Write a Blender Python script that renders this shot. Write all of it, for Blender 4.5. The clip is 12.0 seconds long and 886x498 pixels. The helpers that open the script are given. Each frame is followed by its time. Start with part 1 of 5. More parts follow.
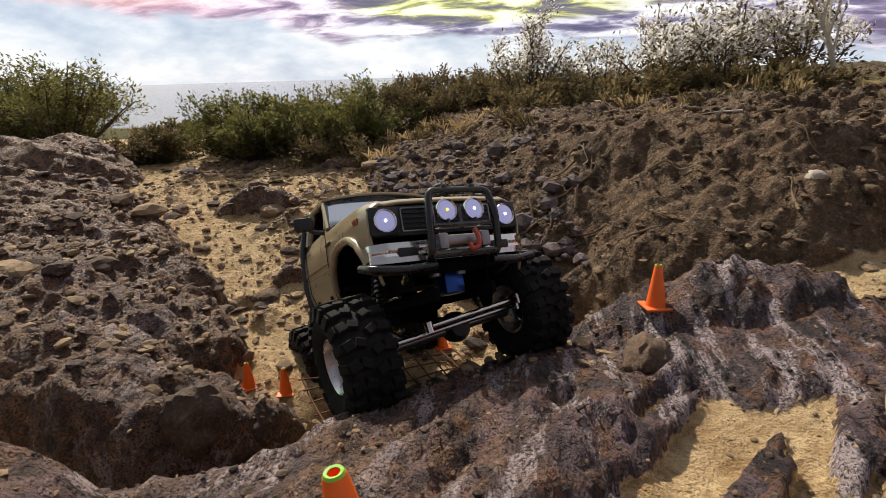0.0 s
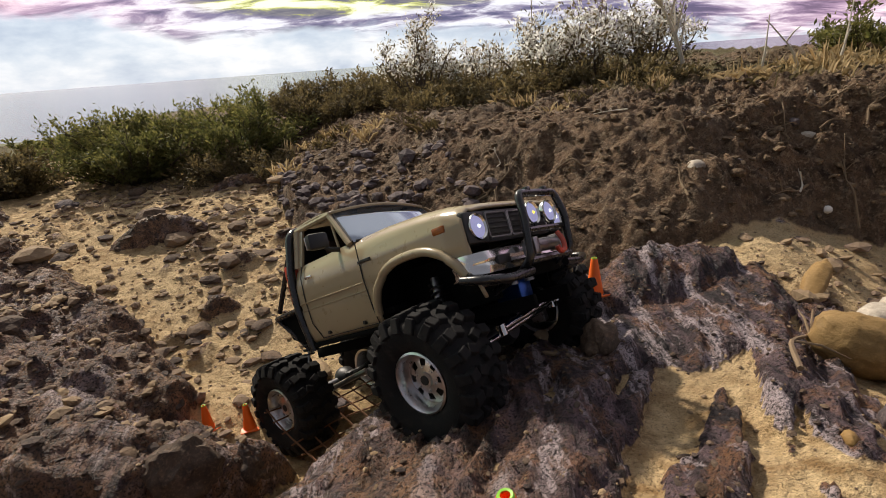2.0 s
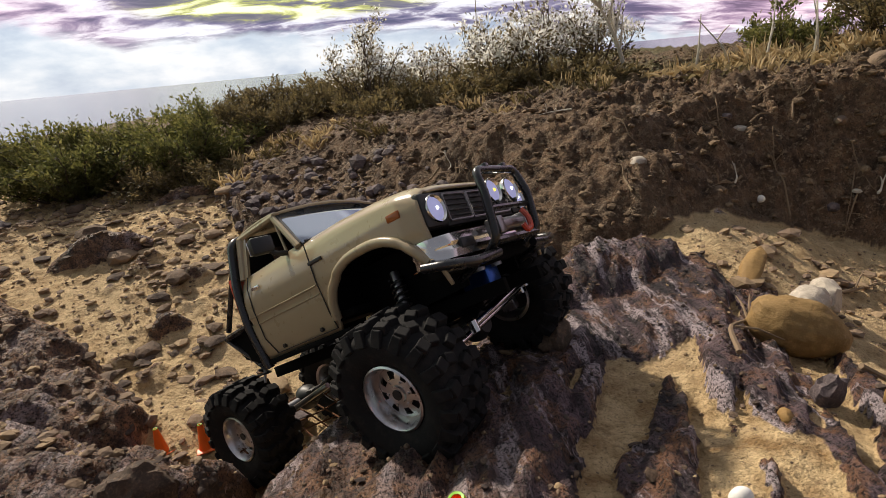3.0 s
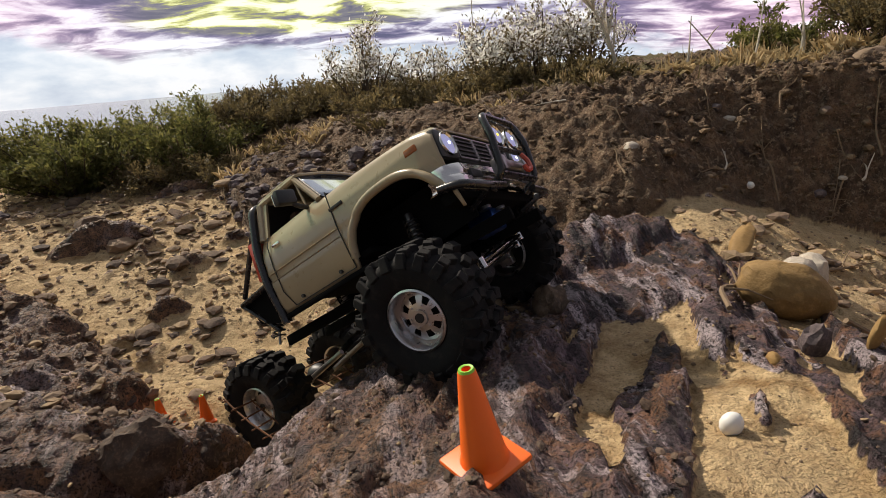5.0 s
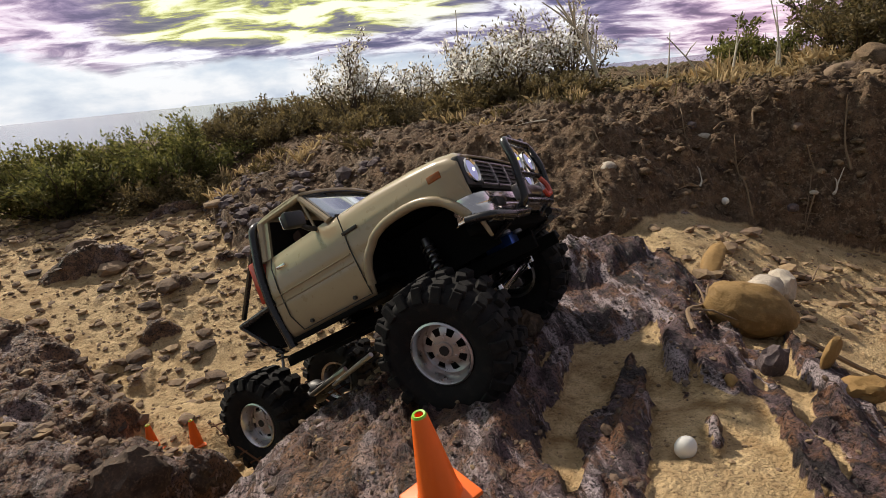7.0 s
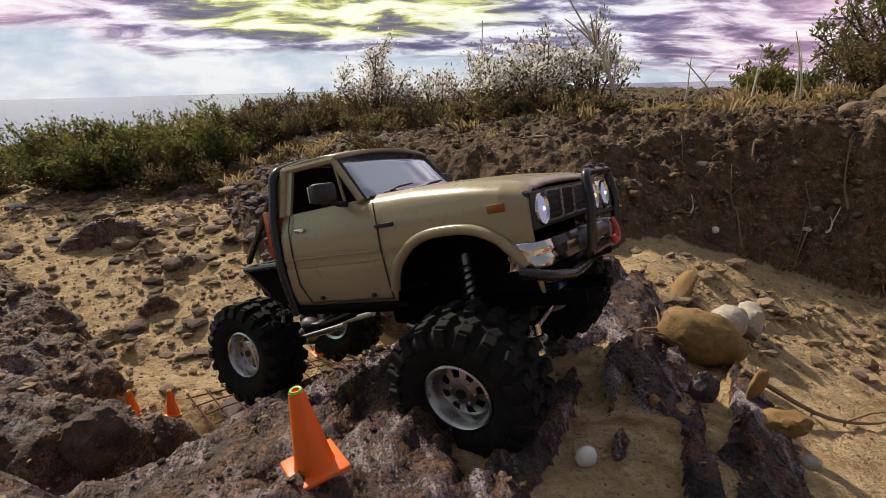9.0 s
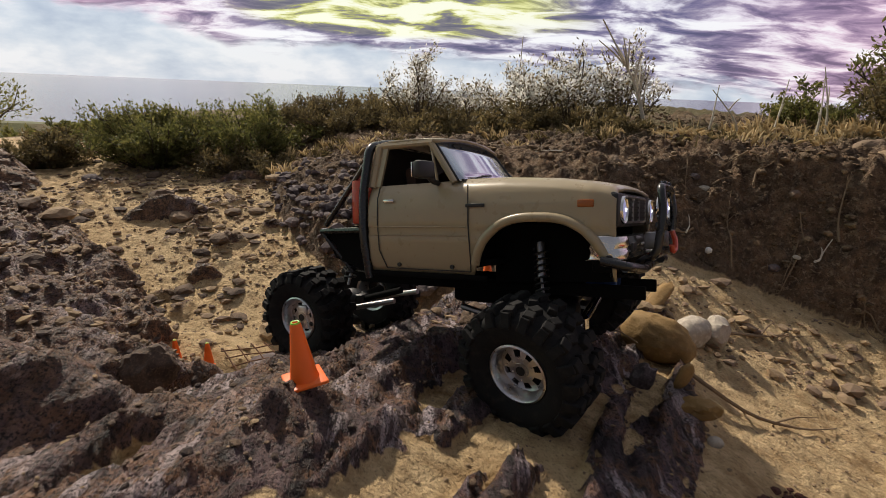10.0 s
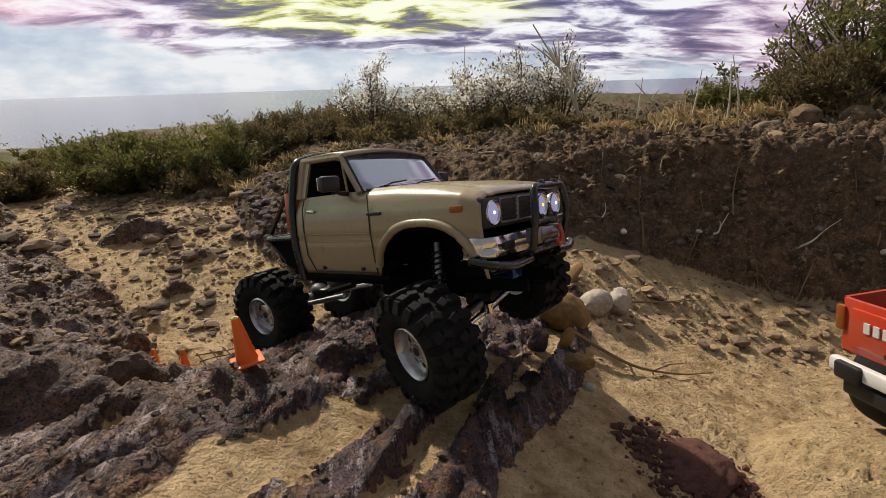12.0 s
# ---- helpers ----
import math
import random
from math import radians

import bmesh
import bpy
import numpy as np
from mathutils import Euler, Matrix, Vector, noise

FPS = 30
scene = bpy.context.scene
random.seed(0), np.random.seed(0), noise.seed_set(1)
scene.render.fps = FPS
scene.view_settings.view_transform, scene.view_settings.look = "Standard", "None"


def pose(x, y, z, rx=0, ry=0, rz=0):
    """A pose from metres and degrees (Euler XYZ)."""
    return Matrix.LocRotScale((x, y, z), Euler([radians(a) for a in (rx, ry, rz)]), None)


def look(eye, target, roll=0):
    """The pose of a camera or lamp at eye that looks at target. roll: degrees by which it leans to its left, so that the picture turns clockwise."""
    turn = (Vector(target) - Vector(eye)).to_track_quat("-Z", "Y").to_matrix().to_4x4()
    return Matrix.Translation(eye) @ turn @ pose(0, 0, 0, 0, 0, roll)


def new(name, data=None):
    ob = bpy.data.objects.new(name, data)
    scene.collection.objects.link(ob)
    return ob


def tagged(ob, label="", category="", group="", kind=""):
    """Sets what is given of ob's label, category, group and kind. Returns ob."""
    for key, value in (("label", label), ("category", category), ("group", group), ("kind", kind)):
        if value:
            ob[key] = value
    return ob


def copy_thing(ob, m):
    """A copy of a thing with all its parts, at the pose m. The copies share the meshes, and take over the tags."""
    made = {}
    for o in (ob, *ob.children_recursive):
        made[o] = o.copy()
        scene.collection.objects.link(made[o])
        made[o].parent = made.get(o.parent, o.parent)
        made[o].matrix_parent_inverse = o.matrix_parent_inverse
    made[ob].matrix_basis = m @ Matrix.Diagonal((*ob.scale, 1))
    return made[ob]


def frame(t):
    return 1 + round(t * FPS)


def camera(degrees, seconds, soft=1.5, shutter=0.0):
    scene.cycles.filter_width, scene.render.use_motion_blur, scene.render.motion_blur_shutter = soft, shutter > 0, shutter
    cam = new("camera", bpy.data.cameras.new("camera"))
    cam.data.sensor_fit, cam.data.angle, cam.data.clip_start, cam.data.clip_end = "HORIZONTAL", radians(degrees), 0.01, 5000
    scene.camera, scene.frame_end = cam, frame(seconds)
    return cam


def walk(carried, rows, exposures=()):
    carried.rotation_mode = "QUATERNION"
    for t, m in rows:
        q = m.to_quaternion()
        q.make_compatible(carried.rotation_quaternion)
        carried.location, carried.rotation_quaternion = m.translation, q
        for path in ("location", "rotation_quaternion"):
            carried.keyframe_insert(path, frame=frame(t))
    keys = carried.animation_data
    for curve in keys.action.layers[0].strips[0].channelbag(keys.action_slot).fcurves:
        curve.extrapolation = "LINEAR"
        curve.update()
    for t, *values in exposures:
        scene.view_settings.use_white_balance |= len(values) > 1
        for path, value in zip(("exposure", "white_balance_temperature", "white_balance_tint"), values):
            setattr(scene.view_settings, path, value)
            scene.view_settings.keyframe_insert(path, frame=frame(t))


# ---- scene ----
cam = camera(80.0, 12.0, soft=0.8, shutter=0.3)
PATH = [
    (0, (0.2, 0.023, 0.54), (-0.075, 1.903, -0.085), -1.7),
    (0.5, (0.173, 0.016, 0.548), (0.034, 1.907, -0.088), -2.0),
    (1, (0.142, 0.01, 0.558), (0.099, 1.9, -0.094), -3.4),
    (1.5, (0.123, -0.003, 0.562), (0.198, 1.877, -0.118), -5.5),
    (2, (0.124, -0.004, 0.579), (0.278, 1.873, -0.093), -4.2),
    (2.5, (0.13, -0.004, 0.591), (0.386, 1.86, -0.087), -4.6),
    (2.7, (0.133, -0.005, 0.588), (0.433, 1.85, -0.096), -5.6),
    (4.3, (0.108, -0.014, 0.555), (0.442, 1.856, -0.071), -4.7),
    (4.5, (0.109, -0.021, 0.551), (0.449, 1.846, -0.083), -5.1),
    (5, (0.115, -0.034, 0.543), (0.453, 1.833, -0.09), -4.9),
    (5.5, (0.126, -0.039, 0.54), (0.482, 1.827, -0.088), -5.7),
    (6, (0.13, -0.042, 0.54), (0.486, 1.824, -0.087), -6.0),
    (6.5, (0.127, -0.043, 0.545), (0.472, 1.825, -0.078), -6.0),
    (7, (0.132, -0.051, 0.567), (0.491, 1.82, -0.041), -5.8),
    (7.2, (0.136, -0.053, 0.569), (0.498, 1.817, -0.043), -6.5),
    (8.8, (0.182, -0.08, 0.573), (0.468, 1.811, -0.011), -2.2),
    (9, (0.191, -0.088, 0.57), (0.454, 1.806, -0.016), -1.5),
    (9.5, (0.215, -0.13, 0.575), (0.401, 1.775, -0.002), -0.5),
    (10, (0.228, -0.192, 0.59), (0.346, 1.718, 0.01), 2.3),
    (10.5, (0.248, -0.253, 0.598), (0.395, 1.65, 0.001), 1.2),
    (11, (0.276, -0.292, 0.607), (0.481, 1.604, 0.006), -0.6),
    (11.5, (0.289, -0.306, 0.62), (0.492, 1.592, 0.022), -0.5),
    (12, (0.296, -0.309, 0.628), (0.475, 1.592, 0.034), -1.8),
]
walk(cam, [(t, look(eye, target, roll)) for t, eye, target, roll in PATH], exposures=[(0, 0.34), (7.2, 0.28), (9, 0.16), (12, 0.12)])

# ---- light ----
SUN_AZ, SUN_EL = -30.0, 41.0          # degrees: left of +y, above the horizon
sun = new("sun", bpy.data.lights.new("sun", "SUN"))
sun.data.energy, sun.data.angle, sun.data.color = 4.1, radians(2.0), (1.0, 0.88, 0.73)
sd = Vector((math.sin(radians(SUN_AZ)) * math.cos(radians(SUN_EL)), math.cos(radians(SUN_AZ)) * math.cos(radians(SUN_EL)), math.sin(radians(SUN_EL))))
sun.matrix_world = look(sd * 30, (0, 0, 0))


class Nodes:
    """Short hand for building a node tree."""

    def __init__(self, tree):
        self.t = tree

    def n(self, kind, **values):
        node = self.t.nodes.new(kind)
        for key, value in values.items():
            if key == "op":
                node.operation = value
            elif key == "blend":
                node.data_type, node.blend_type = "RGBA", value
            elif key == "detail":
                node.inputs["Detail"].default_value = value
        return node

    def link(self, a, b):
        self.t.links.new(a, b)

    def put(self, socket, value):
        if isinstance(value, bpy.types.NodeSocket):
            self.t.links.new(value, socket)
        else:
            socket.default_value = value

    def math(self, op, a, b=0.0, clamp=False):
        node = self.n("ShaderNodeMath", op=op)
        node.use_clamp = clamp
        self.put(node.inputs[0], a)
        self.put(node.inputs[1], b)
        return node.outputs[0]

    def mix(self, fac, a, b, blend="MIX"):
        node = self.n("ShaderNodeMix", blend=blend)
        self.put(node.inputs[0], fac)
        for socket, value in ((node.inputs[6], a), (node.inputs[7], b)):
            self.put(socket, value if isinstance(value, bpy.types.NodeSocket) else (*value[:3], 1))
        return node.outputs[2]

    def noise(self, vector, scale, detail=4.0, rough=0.55, distort=0.0):
        node = self.n("ShaderNodeTexNoise")
        if vector is not None:
            self.put(node.inputs["Vector"], vector)
        node.inputs["Scale"].default_value, node.inputs["Detail"].default_value = scale, detail
        node.inputs["Roughness"].default_value, node.inputs["Distortion"].default_value = rough, distort
        return node.outputs["Fac"]

    def voronoi(self, vector, scale, feature="F1"):
        node = self.n("ShaderNodeTexVoronoi")
        node.feature = feature
        if vector is not None:
            self.put(node.inputs["Vector"], vector)
        node.inputs["Scale"].default_value = scale
        return node

    def ramp(self, fac, stops):
        node = self.n("ShaderNodeValToRGB")
        self.put(node.inputs[0], fac)
        el = node.color_ramp.elements
        while len(el) < len(stops):
            el.new(0.5)
        for e, (p, c) in zip(el, stops):
            e.position, e.color = p, (*((c,) * 3 if isinstance(c, float) else c), 1)
        return node.outputs[0]

    def scaled(self, vector, xyz, turn=(0, 0, 0)):
        node = self.n("ShaderNodeMapping")
        self.put(node.inputs["Vector"], vector)
        node.inputs["Scale"].default_value = xyz
        node.inputs["Rotation"].default_value = [radians(a) for a in turn]
        return node.outputs[0]


def build_world():
    world = bpy.data.worlds.new("sky")
    scene.world = world
    world.use_nodes = True
    k = Nodes(world.node_tree)
    out, bg = world.node_tree.nodes["World Output"], world.node_tree.nodes["Background"]
    way = k.n("ShaderNodeTexCoord").outputs["Generated"]
    sep = k.n("ShaderNodeSeparateXYZ")
    k.link(way, sep.inputs[0])
    x, y, z = sep.outputs
    up = k.math("MAXIMUM", z, 0.0)
    flat = k.math("ADD", up, 0.17)
    px, py = k.math("DIVIDE", x, flat), k.math("DIVIDE", y, flat)
    comb = k.n("ShaderNodeCombineXYZ")
    k.link(px, comb.inputs[0])
    k.link(py, comb.inputs[1])
    p = comb.outputs[0]
    broad = k.noise(k.scaled(p, (0.30, 0.55, 1), (0, 0, 10)), 1.0, 3, 0.5, 0.3)
    fine = k.noise(k.scaled(p, (1.3, 2.1, 1), (0, 0, 14)), 1.7, 9, 0.60, 0.5)
    puff = k.noise(k.scaled(way, (1, 1, 2.4)), 6.0, 8, 0.55, 0.1)
    clear = k.n("ShaderNodeTexSky")
    clear.sky_type, clear.sun_disc = "NISHITA", False
    clear.sun_elevation, clear.sun_rotation = radians(SUN_EL), radians(SUN_AZ)
    blue = k.mix(1.0, clear.outputs[0], (0.07, 0.07, 0.07), "MULTIPLY")
    # low white band of cloud over the sea
    low = k.ramp(puff, [(0.34, (0.40, 0.48, 0.62)), (0.46, (0.60, 0.67, 0.77)), (0.58, (0.84, 0.86, 0.90))])
    # streaked upper deck: violet grey, white, sulphur yellow, pink
    violet = k.ramp(fine, [(0.36, (0.075, 0.070, 0.17)), (0.425, (0.17, 0.145, 0.28)), (0.475, (0.31, 0.27, 0.39)), (0.525, (0.70, 0.67, 0.78)), (0.60, (0.95, 0.95, 0.98))])
    yellow = k.ramp(fine, [(0.36, (0.11, 0.10, 0.15)), (0.43, (0.21, 0.19, 0.21)), (0.465, (0.42, 0.42, 0.12)), (0.50, (0.80, 0.80, 0.34)), (0.55, (1.0, 1.0, 0.80))])
    pink = k.ramp(fine, [(0.36, (0.24, 0.14, 0.24)), (0.45, (0.50, 0.31, 0.46)), (0.53, (0.86, 0.60, 0.74)), (0.62, (1.0, 0.92, 0.97))])
    az = k.math("ARCTAN2", x, y)
    wander = k.math("MULTIPLY", k.math("SUBTRACT", broad, 0.5), 1.4)
    mid = k.math("SUBTRACT", 1.25, k.math("MULTIPLY", k.math("ABSOLUTE", k.math("ADD", k.math("ADD", az, wander), 0.05)), 2.6), True)
    high = k.math("ADD", up, k.math("MULTIPLY", wander, 0.06))
    ypart = k.math("MULTIPLY", mid, k.ramp(high, [(0.075, 0.0), (0.105, 1.0)]), True)
    deck = k.mix(k.ramp(ypart, [(0.25, 0.0), (0.55, 1.0)]), violet, yellow)
    side = k.math("MULTIPLY", k.math("SUBTRACT", k.math("ABSOLUTE", k.math("SUBTRACT", az, 0.10)), 0.34), 3.2, True)
    deck = k.mix(k.math("MULTIPLY", side, 0.95), deck, pink)
    corner = k.math("SUBTRACT", k.math("MULTIPLY", k.math("SUBTRACT", k.math("MULTIPLY", az, -1.0), 0.42), 3.0, True), k.math("MULTIPLY", fine, 0.3))
    deck = k.mix(k.math("MULTIPLY", corner, k.ramp(up, [(0.10, 0.0), (0.13, 1.0)]), True), deck, (0.95, 0.50, 0.26))
    deck = k.mix(k.math("MULTIPLY", corner, k.ramp(up, [(0.145, 0.0), (0.17, 1.0)]), True), deck, (0.50, 0.95, 0.62))
    lift = k.math("ADD", k.math("ADD", up, k.math("MULTIPLY", k.math("SUBTRACT", puff, 0.5), 0.13)), k.math("MULTIPLY", az, 0.075))
    sky = k.mix(k.ramp(lift, [(0.045, 0.0), (0.066, 1.0)]), low, deck)
    sky = k.mix(k.ramp(up, [(0.32, 0.0), (0.55, 1.0)]), sky, (0.44, 0.44, 0.47))
    sky = k.mix(k.ramp(k.math("ADD", k.math("MULTIPLY", y, -0.5), 0.5), [(0.42, 0.0), (0.70, 1.0)]), sky, (0.19, 0.19, 0.215))
    sky = k.mix(0.10, sky, blue)
    k.link(sky, bg.inputs[0])
    bg.inputs[1].default_value = 0.95


build_world()

# ---- materials ----
def material(name, colour, rough=0.5, metal=0.0, bump=0.0, scale=40.0, vary=0.15, spec=0.5, coat=0.0, dirt=None, rand=0.0):
    """A material with fine and broad variation of its colour, and a fine relief."""
    m = bpy.data.materials.new(name)
    m.use_nodes = True
    k, b = Nodes(m.node_tree), m.node_tree.nodes["Principled BSDF"]
    at = k.n("ShaderNodeTexCoord").outputs["Object"]
    fine, broad = k.noise(at, scale, 5), k.noise(at, scale * 0.13, 3)
    c = k.mix(fine, [v * (1 - vary) for v in colour], [min(1, v * (1 + vary)) for v in colour])
    c = k.mix(k.math("MULTIPLY", broad, vary * 1.6, True), c, [v * 0.55 for v in colour])
    if rand:
        info = k.n("ShaderNodeObjectInfo").outputs["Random"]
        c = k.mix(k.math("MULTIPLY", info, rand), c, (0.16, 0.11, 0.07))
    if dirt:
        c = k.mix(k.ramp(k.noise(at, scale * 0.3, 6, 0.65), [(0.52, 0.0), (0.75, 0.75)]), c, dirt)
    k.link(c, b.inputs["Base Color"])
    k.link(k.math("ADD", k.math("MULTIPLY", fine, 0.2), rough - 0.1, True), b.inputs["Roughness"])
    b.inputs["Metallic"].default_value = metal
    b.inputs["Specular IOR Level"].default_value = spec
    b.inputs["Coat Weight"].default_value = coat
    if bump:
        node = k.n("ShaderNodeBump")
        node.inputs["Strength"].default_value, node.inputs["Distance"].default_value = 0.6, bump
        k.link(k.noise(at, scale * 2, 6, 0.6), node.inputs["Height"])
        k.link(node.outputs[0], b.inputs["Normal"])
    return m


def glowing(name, colour, strength):
    m = bpy.data.materials.new(name)
    m.use_nodes = True
    b = m.node_tree.nodes["Principled BSDF"]
    b.inputs["Base Color"].default_value = (*colour, 1)
    b.inputs["Emission Color"].default_value = (*colour, 1)
    b.inputs["Emission Strength"].default_value = strength
    return m


def ground_material():
    """Sand, dark banded rock and brown earth, mixed by what the ground is made of at each place."""
    m = bpy.data.materials.new("ground")
    m.use_nodes = True
    k, b = Nodes(m.node_tree), m.node_tree.nodes["Principled BSDF"]
    at = k.n("ShaderNodeTexCoord").outputs["Object"]

    def kept(name):
        node = k.n("ShaderNodeAttribute")
        node.attribute_name = name
        return node.outputs["Fac"]
    rock, earth, green, rust = kept("rock"), kept("earth"), kept("green"), kept("rust")
    grain = k.noise(at, 420, 4, 0.7)
    mott = k.noise(at, 38, 6, 0.65)
    broad = k.noise(at, 5.5, 4, 0.6)
    sand = k.mix(k.ramp(mott, [(0.34, 0.0), (0.62, 1.0)]), (0.34, 0.205, 0.085), (0.74, 0.545, 0.30))
    sand = k.mix(k.ramp(broad, [(0.35, 0.0), (0.65, 0.6)]), sand, (0.66, 0.50, 0.29))
    sand = k.mix(k.ramp(grain, [(0.30, 0.8), (0.46, 0.0)]), sand, (0.15, 0.09, 0.045))
    sand = k.mix(k.ramp(k.noise(at, 95, 5, 0.7), [(0.56, 0.0), (0.70, 0.65)]), sand, (0.17, 0.10, 0.05))
    band = k.noise(k.scaled(at, (70, 9, 30), (0, 0, -32)), 1.0, 5, 0.6, 0.4)
    stone = k.mix(k.ramp(band, [(0.40, 0.0), (0.66, 1.0)]), (0.018, 0.012, 0.014), (0.190, 0.125, 0.138))
    stone = k.mix(k.ramp(mott, [(0.48, 0.0), (0.62, 0.7)]), stone, (0.270, 0.125, 0.055))
    stone = k.mix(k.ramp(k.noise(k.scaled(at, (40, 7, 22), (0, 0, -32)), 1.0, 6, 0.7), [(0.53, 0.0), (0.60, 0.85)]), stone, (0.54, 0.45, 0.47))
    russet = k.mix(k.ramp(k.noise(at, 60, 6, 0.7), [(0.38, 0.0), (0.62, 1.0)]), (0.036, 0.019, 0.013), (0.38, 0.215, 0.115))
    stone = k.mix(k.math("MULTIPLY", rust, 0.85), stone, russet)
    stone = k.mix(k.ramp(grain, [(0.40, 0.9), (0.50, 0.0)]), stone, (0.014, 0.011, 0.011))
    soil = k.mix(k.ramp(mott, [(0.34, 0.0), (0.64, 1.0)]), (0.040, 0.022, 0.012), (0.245, 0.152, 0.088))
    soil = k.mix(k.ramp(k.noise(at, 120, 5, 0.7), [(0.53, 0.0), (0.62, 0.8)]), soil, (0.34, 0.25, 0.165))
    soil = k.mix(k.ramp(grain, [(0.36, 0.8), (0.48, 0.0)]), soil, (0.030, 0.018, 0.010))
    soil = k.mix(k.ramp(broad, [(0.45, 0.0), (0.66, 0.45)]), soil, (0.135, 0.098, 0.066))
    edge = k.math("ADD", rock, k.math("MULTIPLY", k.math("SUBTRACT", mott, 0.5), 0.9))
    c = k.mix(k.ramp(edge, [(0.40, 0.0), (0.58, 1.0)]), sand, stone)
    edge = k.math("ADD", earth, k.math("MULTIPLY", k.math("SUBTRACT", mott, 0.5), 0.7))
    c = k.mix(k.ramp(edge, [(0.38, 0.0), (0.62, 1.0)]), c, soil)
    grass = k.mix(k.noise(at, 9, 6, 0.7), (0.035, 0.045, 0.012), (0.16, 0.15, 0.055))
    c = k.mix(green, c, grass)
    k.link(c, b.inputs["Base Color"])
    k.link(k.math("SUBTRACT", 0.9, k.math("MULTIPLY", rock, 0.32)), b.inputs["Roughness"])
    b.inputs["Specular IOR Level"].default_value = 0.35
    bump = k.n("ShaderNodeBump")
    bump.inputs["Strength"].default_value, bump.inputs["Distance"].default_value = 1.0, 0.0115
    k.link(k.math("ADD", k.math("MULTIPLY", grain, 0.35), k.math("ADD", k.noise(at, 130, 5, 0.65), k.math("MULTIPLY", band, k.math("MULTIPLY", rock, 1.2)))), bump.inputs["Height"])
    k.link(bump.outputs[0], b.inputs["Normal"])
    return m


GROUND = ground_material()
SEA = material("sea", (0.050, 0.085, 0.13), 0.16, 0, 0.05, 0.9, 0.25, spec=0.35)
ORANGE = material("orange_plastic", (0.95, 0.15, 0.010), 0.45, 0, 0.0, 60, 0.05, dirt=(0.75, 0.17, 0.03))
LIME = material("lime_plastic", (0.28, 0.62, 0.05), 0.5)
TAN = material("tan_paint", (0.335, 0.268, 0.165), 0.30, 0, 0.0, 90, 0.05, coat=0.35, dirt=(0.36, 0.28, 0.17))
RUBBER = material("rubber", (0.011, 0.0105, 0.011), 0.85, 0, 0.0006, 300, 0.35, spec=0.25, dirt=(0.034, 0.028, 0.023))
# black plastic darkened below BLACK, putting the shade of recesses into the colour
SHADED_BLACK = material("shaded_matt_black", (0.006, 0.006, 0.006), 0.95, 0, 0.0, 200, 0.2, spec=0.08)
BLACK = material("black_plastic", (0.013, 0.013, 0.014), 0.48, 0, 0.0002, 250, 0.2, dirt=(0.024, 0.020, 0.017))
GLOSS = material("black_steel_tube", (0.010, 0.010, 0.011), 0.28, 0, 0.0, 100, 0.2, coat=0.3)
CHROME = material("chrome", (0.72, 0.70, 0.68), 0.16, 1.0, 0.0, 100, 0.08)
ALLOY = material("brushed_alloy", (0.62, 0.61, 0.62), 0.30, 1.0, 0.0002, 200, 0.10, dirt=(0.30, 0.25, 0.19))
STEEL = material("worn_steel", (0.30, 0.29, 0.29), 0.38, 1.0, 0.0004, 200, 0.2)
BLUE = material("blue_anodised", (0.03, 0.09, 0.32), 0.3, 0.8)
RED = material("red_paint", (0.52, 0.045, 0.018), 0.32, 0, 0.0, 80, 0.1, coat=0.3, dirt=(0.36, 0.10, 0.05))
AMBER = material("amber_lens", (0.30, 0.085, 0.015), 0.25)
WHITE = material("white_plastic", (0.72, 0.71, 0.69), 0.45, dirt=(0.45, 0.40, 0.33))
LAMP = glowing("headlamp_glow", (0.36, 0.37, 0.62), 0.42)
LAMP_CORE = glowing("lamp_core", (0.90, 0.93, 1.0), 2.0)
LAMP_WARM = glowing("lamp_warm_core", (1.0, 0.72, 0.10), 1.2)
RUST = material("rusty_wire", (0.15, 0.065, 0.028), 0.85, 0.2, 0.0004, 300, 0.4)
MAROON = material("seat_fabric", (0.05, 0.03, 0.022), 0.9, spec=0.1)

# ---- ground ----
def lattice(ix, iy, seed):
    h = (ix.astype(np.int64) * 374761393 + iy.astype(np.int64) * 668265263 + seed * 1442695041) & 0x7FFFFFFF
    h = ((h ^ (h >> 13)) * 1274126177) & 0x7FFFFFFF
    return ((h ^ (h >> 16)) & 0xFFFF) / 65535.0


def grains(x, y, seed=0):
    """Smooth noise from 0 to 1 with cells 1 wide."""
    ix, iy = np.floor(x), np.floor(y)
    fx, fy = x - ix, y - iy
    fx, fy = fx * fx * (3 - 2 * fx), fy * fy * (3 - 2 * fy)
    a, b = lattice(ix, iy, seed), lattice(ix + 1, iy, seed)
    c, d = lattice(ix, iy + 1, seed), lattice(ix + 1, iy + 1, seed)
    return (a * (1 - fx) + b * fx) * (1 - fy) + (c * (1 - fx) + d * fx) * fy


def fbm(x, y, octaves=4, seed=0, gain=0.5):
    total, amp, norm = 0.0, 1.0, 0.0
    for i in range(octaves):
        total, norm = total + amp * grains(x * 2.03 ** i + 17.3 * i, y * 2.03 ** i - 9.1 * i, seed + i), norm + amp
        amp *= gain
    return total / norm


def ridges(x, y, octaves=4, seed=0):
    total, amp, norm = 0.0, 1.0, 0.0
    for i in range(octaves):
        r = 1 - np.abs(2 * grains(x * 2.1 ** i + 3.7 * i, y * 2.1 ** i + 8.3 * i, seed + i) - 1)
        total, norm = total + amp * r * r, norm + amp
        amp *= 0.55
    return total / norm


def step(a, b, v):
    t = np.clip((v - a) / (b - a), 0, 1)
    return t * t * (3 - 2 * t)


